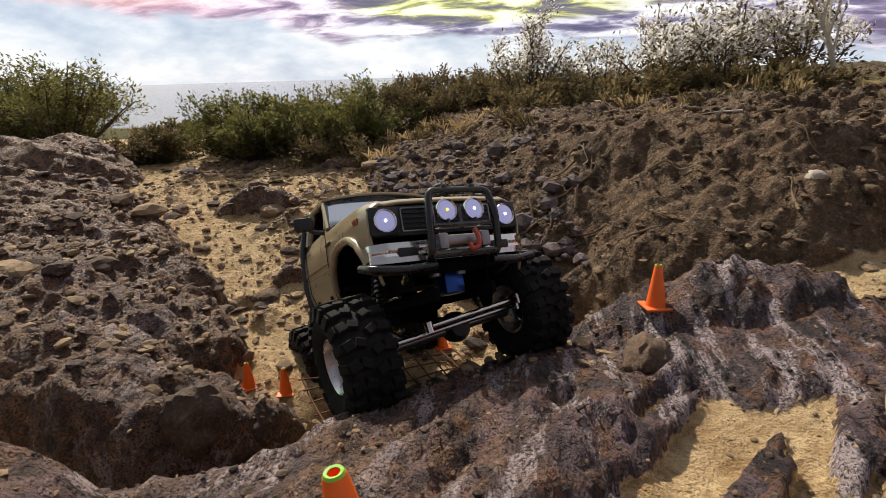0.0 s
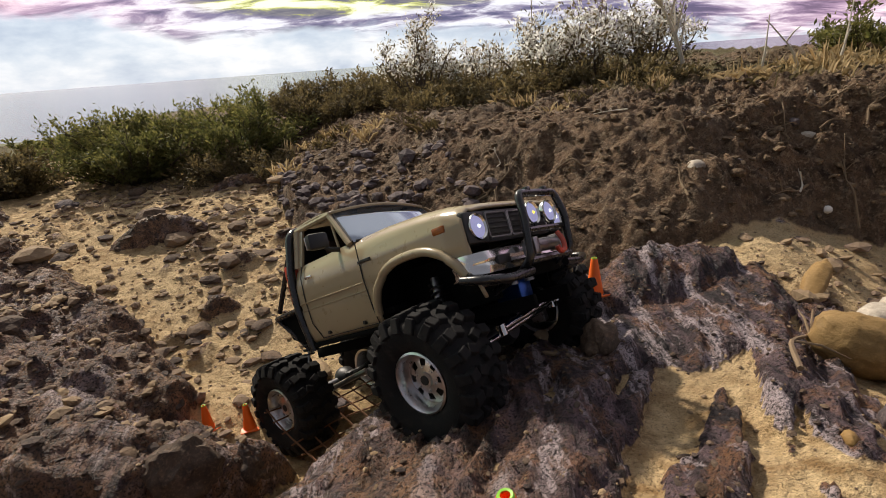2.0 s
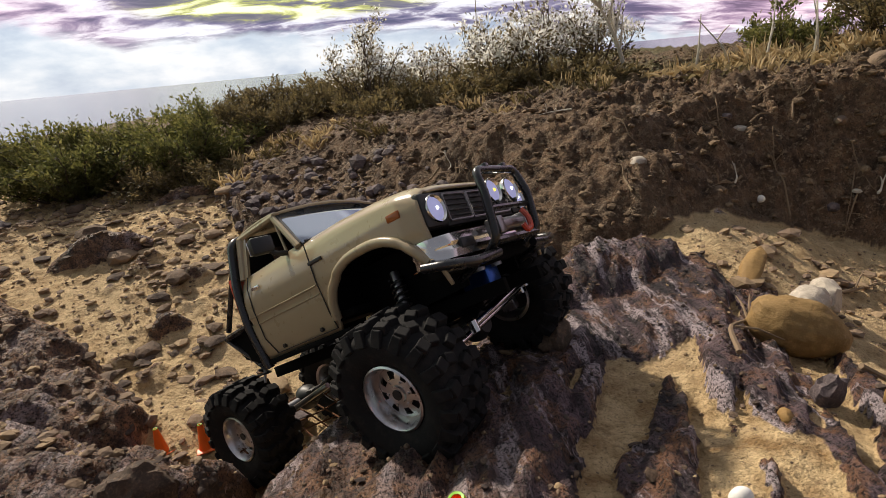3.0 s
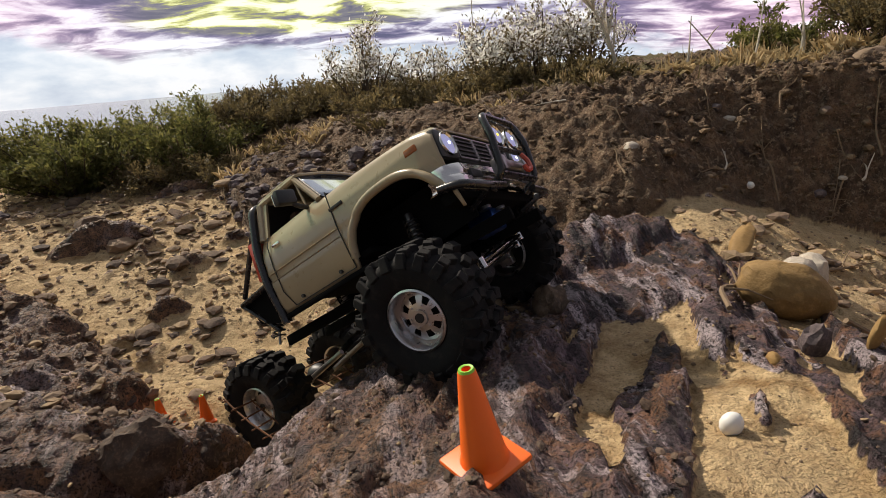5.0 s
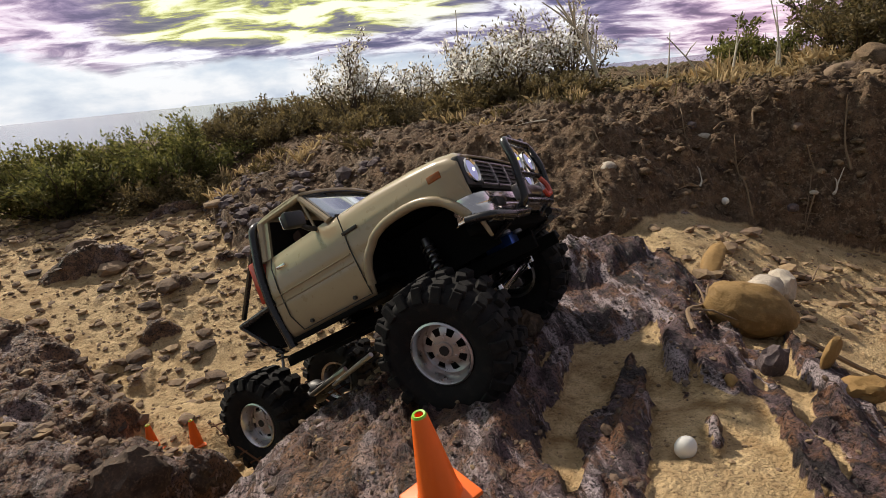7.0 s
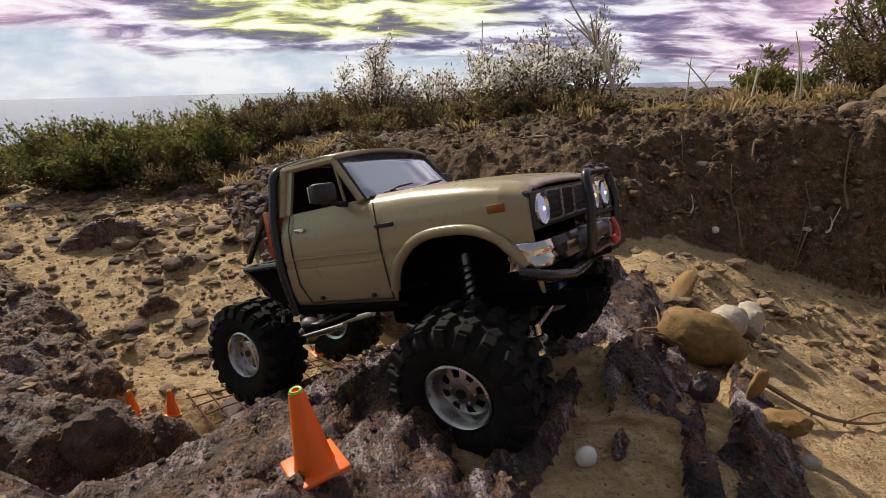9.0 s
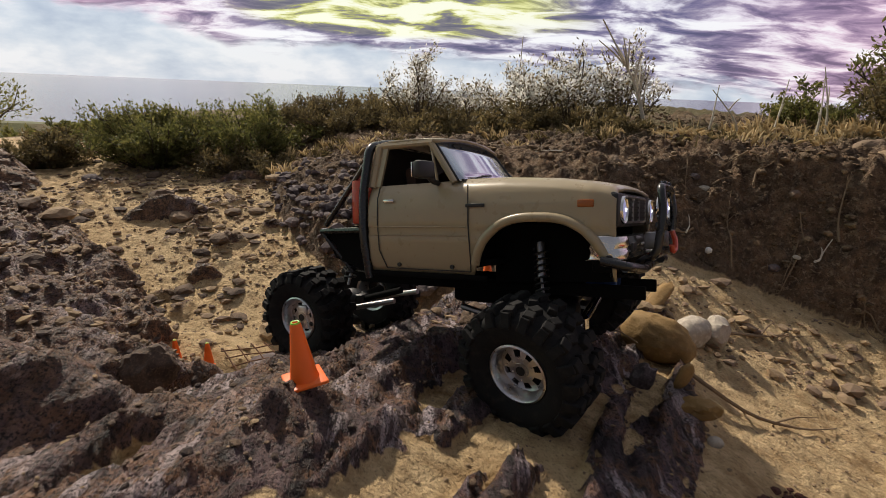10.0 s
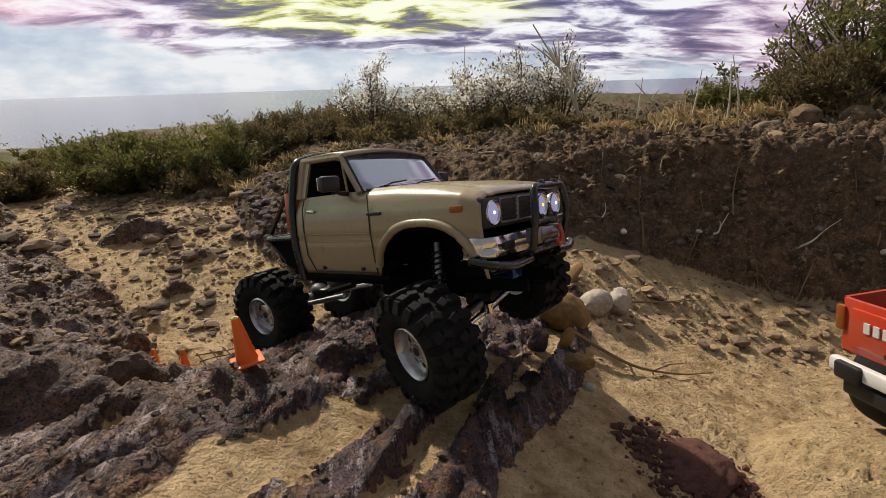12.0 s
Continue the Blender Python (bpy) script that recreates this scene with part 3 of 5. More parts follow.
def rim_mesh(sign):
    """A deep-lipped alloy rim; its outer face looks along y times sign."""
    bm = bmesh.new()
    o = [(0.0235, -0.018), (0.0265, -0.0195), (0.0262, -0.017), (0.0228, -0.012), (0.0222, 0.004), (0.0236, 0.0145), (0.0262, 0.0180), (0.0268, 0.0200), (0.0252, 0.0208), (0.0238, 0.0190), (0.0222, 0.0130), (0.0212, 0.0080)]
    lathe(bm, [(r, h * sign) for r, h in o], "y", 40)
    face = [(0.0213, 0.0080), (0.0180, 0.0098), (0.0120, 0.0112), (0.0070, 0.0118)]
    sides, rings = 48, []
    for r, h in face:
        rings.append([bm.verts.new((r * math.cos(2 * math.pi * k / sides), h * sign, r * math.sin(2 * math.pi * k / sides))) for k in range(sides)])
    for j, (a, b) in enumerate(zip(rings, rings[1:])):
        for k in range(sides):
            if j == 1 and k % 6 in (0, 1, 2):
                continue
            bm.faces.new((a[k], a[(k + 1) % sides], b[(k + 1) % sides], b[k]))
    tube(bm, [(0, 0.0095 * sign, 0), (0, 0.0135 * sign, 0)], [0.0074, 0.0066], 24)
    for i in range(6):
        a = radians(60 * i + 20)
        tube(bm, [(0.0098 * math.cos(a), 0.0105 * sign, 0.0098 * math.sin(a)), (0.0098 * math.cos(a), 0.0130 * sign, 0.0098 * math.sin(a))], 0.0010, 6)
    bmesh.ops.recalc_face_normals(bm, faces=bm.faces)
    return bm


def coil(bm, a, b, radius, wire, turns=9):
    a, b = Vector(a), Vector(b)
    way = (b - a).normalized()
    s = way.orthogonal().normalized()
    o = way.cross(s)
    n = turns * 10
    tube(bm, [a + (b - a) * (i / n) + (s * math.cos(2 * math.pi * i / 10) + o * math.sin(2 * math.pi * i / 10)) * radius for i in range(n + 1)], wire, 5)


def lamp(parent, name, centre, radius, core, way="x"):
    """A round lamp: chrome bowl, glowing lens and a bright core."""
    bm = bmesh.new()
    lathe(bm, [(radius * 0.3, -0.006), (radius * 0.95, -0.001), (radius * 1.12, 0.0012), (radius * 1.18, 0.0), (radius * 1.1, -0.004)], "x", 24, centre)
    body = part(name, bm, CHROME, parent, "round lamp with a chrome rim, switched on")
    bm = bmesh.new()
    lathe(bm, [(0.0001, 0.0012), (radius * 0.5, 0.0008), (radius * 0.97, -0.0006)], "x", 24, centre)
    part("lens", bm, LAMP, body, "blue-white glowing lens")
    bm = bmesh.new()
    lathe(bm, [(0.0001, 0.0022), (radius * 0.12, 0.0020), (radius * 0.17, 0.0010)], "x", 12, centre)
    part("bulb", bm, core, body, "bright bulb")
    return body


def build_truck():
    truck = new("toy_truck")
    tagged(truck, "tan radio-controlled pickup truck with black bull bar, climbing the rock ledge", "toy truck")
    shell = solid(part("body", body_shell(), TAN, truck, "glossy tan plastic pickup body"), 0.0022, -1)

    # wheel-arch flares and body trim
    for s in (-1, 1):
        bm = bmesh.new()
        pts = []
        for i in range(31):
            x = -0.0545 + 0.1165 * i / 30
            z = arch_low(x)
            pts.append((x, s * (side_y(z, x) + 0.0012), z + 0.0012))
        tube(bm, pts, 0.0042, 10)
        part("wheel_arch_flare", bm, TAN, shell)
        bm = bmesh.new()
        box(bm, (-0.053, s * 0.0858, 0.0580), (0.019, 0.002, 0.0034), (0, 0, 0), 0.0008)
        part("fender_badge", bm, BLACK, shell, "small black badge")
        bm = bmesh.new()
        box(bm, (0.0465, s * 0.0846, 0.0580), (0.0135, 0.0028, 0.0062), (0, 0, 0), 0.0010)
        part("side_marker", bm, AMBER, shell, "amber side marker lamp")
        bm = bmesh.new()
        box(bm, (-0.149, s * 0.0850, 0.0640), (0.0125, 0.0022, 0.0034), (0, 0, 0), 0.0008)
        part("door_handle", bm, CHROME, shell, "small chrome door handle")
        for x in (-0.079, -0.139):
            bm = bmesh.new()
            tube(bm, [(x, s * 0.0795, 0.001), (x, s * 0.0830, 0.001)], 0.0020, 8)
            part("body_screw", bm, BLACK, shell, "dark body screw")
        for pts in ([(-0.060, s * 0.0856, 0.0770), (-0.060, s * 0.0862, 0.0420), (-0.0585, s * 0.0846, 0.012), (-0.060, s * 0.0800, -0.003)], [(-0.060, s * 0.0800, -0.003), (-0.155, s * 0.0798, -0.003)], [(-0.155, s * 0.0798, -0.003), (-0.1615, s * 0.0846, 0.015), (-0.1625, s * 0.0862, 0.045), (-0.1625, s * 0.0852, 0.066), (-0.1625, s * 0.0805, 0.078)]):
            bm = bmesh.new()
            tube(bm, pts, 0.0006, 4)
            part("door_gap", bm, BLACK, shell, "dark door shut line")

    # pressed creases along the sides
    for s in (-1, 1):
        for z in (0.0305, 0.0385):
            bm = bmesh.new()
            tube(bm, [(x, s * (side_y(z, x) + 0.0004), z) for x in (-0.0625, -0.09, -0.12, -0.15, -0.174)], 0.0006, 6)
            part("body_crease", bm, TAN, shell)
    # cab above the belt line
    for s in (-1, 1):
        for pts, r in (([(-0.079, s * 0.0755, 0.080), (-0.109, s * 0.0690, 0.1205)], 0.0034), ([(-0.1735, s * 0.0770, 0.078), (-0.1700, s * 0.0690, 0.1195)], 0.0050),
                       ([(-0.0985, s * 0.0745, 0.0815), (-0.1085, s * 0.0695, 0.1180)], 0.0014), ([(-0.106, s * 0.0690, 0.1205), (-0.172, s * 0.0690, 0.1205)], 0.0034)):
            bm = bmesh.new()
            tube(bm, pts, r, 8)
            part("cab_pillar", bm, TAN, truck)
        bm = bmesh.new()
        slab(bm, [(-0.1635, s * 0.0790, 0.079), (-0.1745, s * 0.0785, 0.079), (-0.1725, s * 0.0700, 0.1195), (-0.1590, s * 0.0705, 0.1195)], (0, -s * 0.003, 0))
        part("cab_corner", bm, TAN, truck)
    bm = bmesh.new()
    rows = []
    for i in range(9):
        x = -0.1020 - 0.0725 * i / 8
        line = []
        for j in range(13):
            f = -1 + j / 6
            zz = 0.1240 + 0.0060 * (1 - f * f) - 0.0030 * abs(2 * i / 8 - 1) ** 3
            line.append(bm.verts.new((x + 0.004 * (1 - f * f) * (1 if i == 0 else 0), f * 0.0705, zz)))
        rows.append(line)
    for a, b in zip(rows, rows[1:]):
        for k in range(12):
            bm.faces.new((a[k], a[k + 1], b[k + 1], b[k]))
    roof = solid(part("roof", bm, TAN, truck), 0.0030, 0)
    # tan body wall coloured black, so the cab's inner shade is in its colour
    bm = bmesh.new()
    slab(bm, [(-0.175, 0.076, 0.060), (-0.175, -0.076, 0.060), (-0.1725, -0.069, 0.122), (-0.1725, 0.069, 0.122)], (0.003, 0, 0))
    part("cab_back", bm, BLACK, truck, "cab back wall, blackened to hold the shade inside the cab")
    bm = bmesh.new()
    slab(bm, [(-0.1765, 0.055, 0.083), (-0.1765, -0.055, 0.083), (-0.1745, -0.052, 0.115), (-0.1745, 0.052, 0.115)], (0.001, 0, 0))
    part("rear_window", bm, GLASS, truck, "dark rear window")
    bm = bmesh.new()
    rows = []
    for i in range(5):
        f = i / 4
        line = []
        for j in range(11):
            g = -1 + j / 5
            line.append(bm.verts.new((-0.0745 - 0.0310 * f + 0.006 * (1 - g * g), g * (0.0740 - 0.0060 * f), 0.0815 + 0.0400 * f + 0.0012 * (1 - g * g))))
        rows.append(line)
    for a, b in zip(rows, rows[1:]):
        for k in range(10):
            bm.faces.new((a[k], a[k + 1], b[k + 1], b[k]))
    screen = solid(part("windscreen", bm, GLASS, truck, "glossy windscreen that mirrors the sky"), 0.0012, 0)
    bm = bmesh.new()
    tube(bm, [(-0.0720, -0.0720, 0.0822), (-0.0695, -0.036, 0.0842), (-0.0680, 0.0, 0.0850), (-0.0695, 0.036, 0.0842), (-0.0720, 0.0720, 0.0822)], 0.0013, 6)
    tube(bm, [(-0.1035, -0.0680, 0.1200), (-0.0995, -0.030, 0.1240), (-0.0985, 0.0, 0.1248), (-0.0995, 0.030, 0.1240), (-0.1035, 0.0680, 0.1200)], 0.0009, 6)
    for s in (-1, 1):
        tube(bm, [(-0.0760, s * 0.0742, 0.0822), (-0.1055, s * 0.0680, 0.1222)], 0.0013, 6)
    part("windscreen_seal", bm, BLACK, screen, "black rubber seal")
    for y in (-0.045, 0.008):
        bm = bmesh.new()
        tube(bm, [(-0.0680, y, 0.0860), (-0.0715, y + 0.012, 0.0885), (-0.0740, y + 0.040, 0.0905)], 0.0009, 5)
        box(bm, (-0.0680, y, 0.0852), (0.004, 0.005, 0.003), (0, 0, 0), 0.0006)
        part("wiper", bm, BLACK, screen, "black wiper arm")
    for s in (-1, 1):
        bm = bmesh.new()
        tube(bm, rounded([(-0.0960, s * 0.0770, 0.0800), (-0.0960, s * 0.0880, 0.0810), (-0.0985, s * 0.0960, 0.0880)], 0.4), 0.0026, 8)
        part("mirror_arm", bm, BLACK, truck)
        bm = bmesh.new()
        box(bm, (-0.0990, s * 0.0985, 0.0915), (0.0100, 0.0220, 0.0165), (0, 0, s * 14), 0.0034)
        mirror = part("wing_mirror", bm, BLACK, truck, "black wing mirror")
        bm = bmesh.new()
        box(bm, (-0.1042, s * 0.0990, 0.0915), (0.0014, 0.0185, 0.0132), (0, 0, s * 14), 0.0004)
        part("mirror_glass", bm, CHROME, mirror)
    bm = bmesh.new()
    for y in (-0.034, 0.034):
        box(bm, (-0.140, y, 0.070), (0.014, 0.042, 0.060), (0, -10, 0), 0.005)
        box(bm, (-0.118, y, 0.046), (0.045, 0.044, 0.014), (0, 0, 0), 0.004)
    part("seat", bm, MAROON, truck, "brown cab seat")
    bm = bmesh.new()
    box(bm, (-0.075, 0, 0.070), (0.022, 0.140, 0.020), (0, 0, 0), 0.005)
    box(bm, (-0.105, 0, 0.006), (0.130, 0.150, 0.006), (0, 0, 0), 0.001)
    part("dashboard", bm, SHADED_BLACK, truck)
    bm = bmesh.new()
    ring = [(-0.0930 + 0.0055 * math.cos(a) * 0.5, -0.035 + 0.013 * math.sin(a), 0.080 + 0.013 * math.cos(a)) for a in [2 * math.pi * i / 20 for i in range(20)]]
    tube(bm, ring, 0.0014, 6, True)
    part("steering_wheel", bm, BLACK, truck)

    # front: grille, lamps, bumper
    bm = bmesh.new()
    box(bm, (0.0655, 0, 0.0525), (0.008, 0.158, 0.029), (0, 0, 0), 0.002)
    grille = part("grille", bm, BLACK, truck, "black grille panel")
    for y0, y1 in ((-0.048, -0.016), (-0.014, 0.014), (0.016, 0.048)):
        bm = bmesh.new()
        tube(bm, rounded([(0.0702, y0, 0.042), (0.0702, y1, 0.042), (0.0702, y1, 0.064), (0.0702, y0, 0.064), (0.0702, y0, 0.043)], 0.12), 0.0011, 6)
        part("grille_frame", bm, STEEL, grille, "grey grille frame")
        for i in range(4):
            bm = bmesh.new()
            box(bm, (0.0700, (y0 + y1) / 2, 0.0460 + 0.0046 * i), (0.0020, y1 - y0 - 0.002, 0.0016))
            part("slat", bm, BLACK, grille)
    for s in (-1, 1):
        bm = bmesh.new()
        box(bm, (0.0670, s * 0.0655, 0.0525), (0.0095, 0.0290, 0.0275), (0, 0, 0), 0.0025)
        part("headlamp_housing", bm, BLACK, truck, "dark square headlamp housing")
        lamp(truck, "headlamp", (0.0730, s * 0.0650, 0.0525), 0.0098, LAMP_CORE)
        lamp(truck, "spot_lamp", (0.0950, s * 0.0145 + 0.002, 0.0545), 0.0092, LAMP_WARM if s < 0 else LAMP_CORE)
    bm = bmesh.new()
    line = rounded([(0.0500, -0.0840, 0.0215), (0.0690, -0.0825, 0.0215), (0.0760, -0.0700, 0.0215), (0.0775, 0, 0.0215), (0.0760, 0.0700, 0.0215), (0.0690, 0.0825, 0.0215), (0.0500, 0.0840, 0.0215)], 0.35)
    rows = [[bm.verts.new((p.x + dx, p.y * (1 + dx * 0.3), p.z + dz)) for p in line] for dx, dz in ((-0.004, 0.0100), (0.0, 0.0090), (0.0012, 0.0030), (-0.0004, 0.0), (0.0012, -0.0030), (0.0, -0.0085), (-0.004, -0.0100))]
    for a, b in zip(rows, rows[1:]):
        for k in range(len(line) - 1):
            bm.faces.new((a[k], a[k + 1], b[k + 1], b[k]))
    bmesh.ops.recalc_face_normals(bm, faces=bm.faces)
    bumper = solid(part("bumper", bm, CHROME, truck, "chrome front bumper"), 0.0015, 0)
    for s in (-1, 1):
        bm = bmesh.new()
        box(bm, (0.0775, s * 0.049, 0.0215), (0.0035, 0.020, 0.0085), (0, 0, s * -2), 0.0015)
        part("indicator", bm, BLACK, bumper, "dark indicator recess")
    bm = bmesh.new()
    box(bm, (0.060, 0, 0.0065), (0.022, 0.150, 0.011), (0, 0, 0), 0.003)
    part("valance", bm, SHADED_BLACK, truck)
    bm = bmesh.new()
    hoop = rounded([(0.078, -0.031, 0.006), (0.094, -0.0330, 0.016), (0.0985, -0.0330, 0.050), (0.0955, -0.0290, 0.0725), (0.0955, 0.0330, 0.0725), (0.0985, 0.0370, 0.050), (0.094, 0.0370, 0.016), (0.078, 0.035, 0.006)], 0.3, 5)
    tube(bm, hoop, 0.0036, 10)
    tube(bm, [(0.0945, -0.0330, 0.0400), (0.0945, 0.0370, 0.0400)], 0.0026, 8)
    tube(bm, [(0.0925, -0.0330, 0.0140), (0.0925, 0.0370, 0.0140)], 0.0034, 8)
    for y in (-0.0125, 0.0165):
        tube(bm, [(0.0945, y, 0.0400), (0.0950, y, 0.0460)], 0.0018, 6)
        box(bm, (0.0955, y, 0.0750), (0.006, 0.006, 0.006), (0, 0, 0), 0.0012)
    for s in (-1, 1):
        tube(bm, rounded([(0.088, s * 0.030 + 0.002, 0.0060), (0.088, s * 0.060, 0.0040), (0.080, s * 0.0870, 0.0080), (0.060, s * 0.0900, 0.0120)], 0.35), 0.0038, 10)
        tube(bm, rounded([(0.060, s * 0.050, -0.004), (0.085, s * 0.055, 0.003), (0.078, s * 0.085, 0.006)], 0.3), 0.0032, 8)
    part("bull_bar", bm, GLOSS, truck, "black tubular bull bar")
    bm = bmesh.new()
    tube(bm, [(0.089, -0.016, 0.0260), (0.089, 0.020, 0.0260)], 0.0062, 14)
    box(bm, (0.089, -0.020, 0.0260), (0.014, 0.010, 0.015), (0, 0, 0), 0.002)
    box(bm, (0.089, 0.024, 0.0260), (0.014, 0.010, 0.015), (0, 0, 0), 0.002)
    winch = part("winch", bm, STEEL, truck, "small steel winch")
    bm = bmesh.new()
    tube(bm, rounded([(0.100, 0.010, 0.034), (0.103, 0.012, 0.026), (0.1035, 0.010, 0.017), (0.102, 0.004, 0.015), (0.1015, 0.002, 0.021)], 0.4), 0.0024, 8)
    part("winch_hook", bm, RED, winch, "red tow hook")

    # rear: cage, tray, red can
    for s in (-1, 1):
        bm = bmesh.new()
        tube(bm, rounded([(-0.178, s * 0.0790, -0.014), (-0.1815, s * 0.0845, 0.030), (-0.1815, s * 0.0840, 0.072), (-0.1795, s * 0.0750, 0.1200), (-0.1795, s * 0.040, 0.1280), (-0.1795, 0, 0.1285)], 0.25), 0.0048, 10)
        part("cage_tube", bm, GLOSS, truck, "black roll cage tube")
        bm = bmesh.new()
        tube(bm, [(-0.1800, s * 0.0760, 0.1080), (-0.2450, s * 0.0700, 0.0400)], 0.0030, 8)
        part("cage_tube", bm, GLOSS, truck, "black roll cage tube")
        bm = bmesh.new()
        tube(bm, [(-0.1800, s * 0.0790, 0.0350), (-0.2500, s * 0.0720, 0.0330)], 0.0034, 8)
        part("cage_tube", bm, GLOSS, truck, "black roll cage tube")
        bm = bmesh.new()
        tube(bm, [(-0.2500, s * 0.0720, 0.0330), (-0.215, s * 0.060, -0.012)], 0.0030, 8)
        part("cage_tube", bm, GLOSS, truck, "black roll cage tube")
    bm = bmesh.new()
    tube(bm, [(-0.2500, -0.0720, 0.0330), (-0.2500, 0.0720, 0.0330)], 0.0034, 8)
    part("cage_tube", bm, GLOSS, truck, "black roll cage tube")
    bm = bmesh.new()
    box(bm, (-0.2120, 0, 0.0260), (0.068, 0.136, 0.006), (0, 3, 0), 0.0015)
    for s in (-1, 1):
        slab(bm, [(-0.182, s * 0.072, 0.040), (-0.248, s * 0.070, 0.036), (-0.236, s * 0.066, 0.004), (-0.184, s * 0.070, -0.012)], (0, -s * 0.003, 0))
    part("tray", bm, SHADED_BLACK, truck, "black rear tray")
    bm = bmesh.new()
    box(bm, (-0.195, -0.066, 0.0640), (0.0130, 0.026, 0.046), (0, 0, 0), 0.0025)
    tube(bm, [(-0.195, -0.074, 0.086), (-0.195, -0.074, 0.092), (-0.195, -0.059, 0.092), (-0.195, -0.059, 0.086)], 0.0016, 6)
    part("fuel_can", bm, RED, truck, "orange-red fuel can")

    # chassis, in black that also holds the underbody's shade
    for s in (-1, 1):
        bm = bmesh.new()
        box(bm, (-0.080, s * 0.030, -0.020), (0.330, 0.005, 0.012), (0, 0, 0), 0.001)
        part("chassis_rail", bm, SHADED_BLACK, truck)
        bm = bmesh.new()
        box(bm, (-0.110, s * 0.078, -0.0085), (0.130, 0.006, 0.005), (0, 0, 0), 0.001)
        part("side_sill", bm, SHADED_BLACK, truck)
        # near-black sheet; the wheel arch's shade is put into its colour
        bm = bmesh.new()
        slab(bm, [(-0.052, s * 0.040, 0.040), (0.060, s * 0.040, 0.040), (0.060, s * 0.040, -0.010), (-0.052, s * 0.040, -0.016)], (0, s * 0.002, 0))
        part("inner_arch", bm, SHADED_BLACK, truck)
    # sheets under the bonnet, their shade put into the colour likewise
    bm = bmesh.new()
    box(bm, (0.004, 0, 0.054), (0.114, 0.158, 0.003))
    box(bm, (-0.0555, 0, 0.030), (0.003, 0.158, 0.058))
    part("engine_bay", bm, SHADED_BLACK, truck)
    bm = bmesh.new()
    box(bm, (-0.070, 0, -0.028), (0.080, 0.050, 0.026), (0, 0, 0), 0.005)
    tube(bm, [(-0.030, 0, -0.024), (0.010, 0, -0.020)], 0.013, 16)
    part("gearbox", bm, SHADED_BLACK, truck)
    bm = bmesh.new()
    for y in (-0.016, 0.012):
        tube(bm, [(0.056, y, -0.002), (0.056, y, 0.010)], 0.006, 12)
    part("tow_eye", bm, STEEL, truck)
    bm = bmesh.new()
    box(bm, (0.040, 0.006, -0.008), (0.030, 0.022, 0.024), (0, 0, 0), 0.003)
    part("steering_servo", bm, BLUE, truck, "blue steering servo")
    return truck


def build_axle(truck, name, front):
    """A solid axle about its middle, with its differential, links, and steering rods on the front one."""
    s = 1 if front else -1
    bm = bmesh.new()
    tube(bm, [(0, -0.084, 0), (0, -0.060, 0), (0, 0.060, 0), (0, 0.084, 0)], [0.0075, 0.0058, 0.0058, 0.0075], 14)
    axle = part(name, bm, STEEL, truck, "dark steel axle tube")
    bm = bmesh.new()
    lathe(bm, [(0.0005, -0.013), (0.010, -0.012), (0.0155, -0.004), (0.0155, 0.004), (0.010, 0.012), (0.0005, 0.013)], "x", 20, (0, 0.012, 0))
    box(bm, (-0.014 * s, 0.012, 0.001), (0.018, 0.016, 0.016), (0, 0, 0), 0.003)
    part("differential", bm, BLACK, axle, "black differential housing")
    for y in (-0.080, 0.080):
        bm = bmesh.new()
        box(bm, (0, y, 0), (0.018, 0.010, 0.030), (0, 0, 0), 0.003)
        part("knuckle", bm, ALLOY, axle)
    if front:
        for x, z, y0, y1 in ((0.022, 0.004, -0.078, 0.078), (0.030, 0.010, -0.030, 0.076)):
            bm = bmesh.new()
            tube(bm, [(x, y0, z), (x, y1, z)], 0.0027, 10)
            for y in (y0, y1):
                tube(bm, [(x, y, z - 0.005), (x, y, z + 0.005)], 0.0045, 10)
            part("steering_rod", bm, CHROME, axle, "bright steel steering rod")
    for y in (-0.035, 0.035):
        bm = bmesh.new()
        tube(bm, [(-0.006 * s, y, -0.004), (-0.098 * s, y * 0.75, 0.014)], 0.0034, 8)
        part("suspension_link", bm, STEEL, axle)
    bm = bmesh.new()
    tube(bm, [(-0.020 * s, 0.012, 0.002), (-0.088 * s, 0.004, 0.020)], 0.0042, 10)
    part("drive_shaft", bm, SHADED_BLACK, axle)
    return axle


def build_wheel(truck, side):
    wheel = new("wheel")
    wheel.parent = truck
    part("tyre", tyre_mesh(), RUBBER, wheel, "knobbly black mud tyre")
    part("rim", rim_mesh(side), ALLOY, wheel, "bright alloy rim with slots")
    tread(wheel)
    bm = bmesh.new()
    tube(bm, [(0, 0.009 * side, 0), (0, 0.0142 * side, 0)], 0.0042, 12)
    part("hub_nut", bm, BLACK, wheel, "dark hub centre")
    bm = bmesh.new()
    lathe(bm, [(0.0215, 0.003 * side), (0.0005, 0.003 * side)], "y", 24)
    part("brake_disc", bm, BLACK, wheel)
    return wheel


def build_shock(truck, x, s):
    """A coil-over damper, hung from the frame."""
    bm = bmesh.new()
    tube(bm, [(0, 0, 0.006), (0, 0, -0.026)], 0.0042, 12)
    tube(bm, [(0, 0, -0.026), (0, 0, -0.058)], 0.0016, 8)
    shock = part("damper", bm, STEEL, truck, "silver coil-over damper")
    bm = bmesh.new()
    coil(bm, (0, 0, 0.0), (0, 0, -0.050), 0.0062, 0.0011, 9)
    part("spring", bm, BLACK if x < 0 else BLUE, shock, "dark coil spring")
    shock.matrix_basis = pose(x, s * 0.050, 0.018 if x > -0.1 else 0.030, s * 12, -8 if x > -0.1 else 8, 0)
    return shock


truck = build_truck()
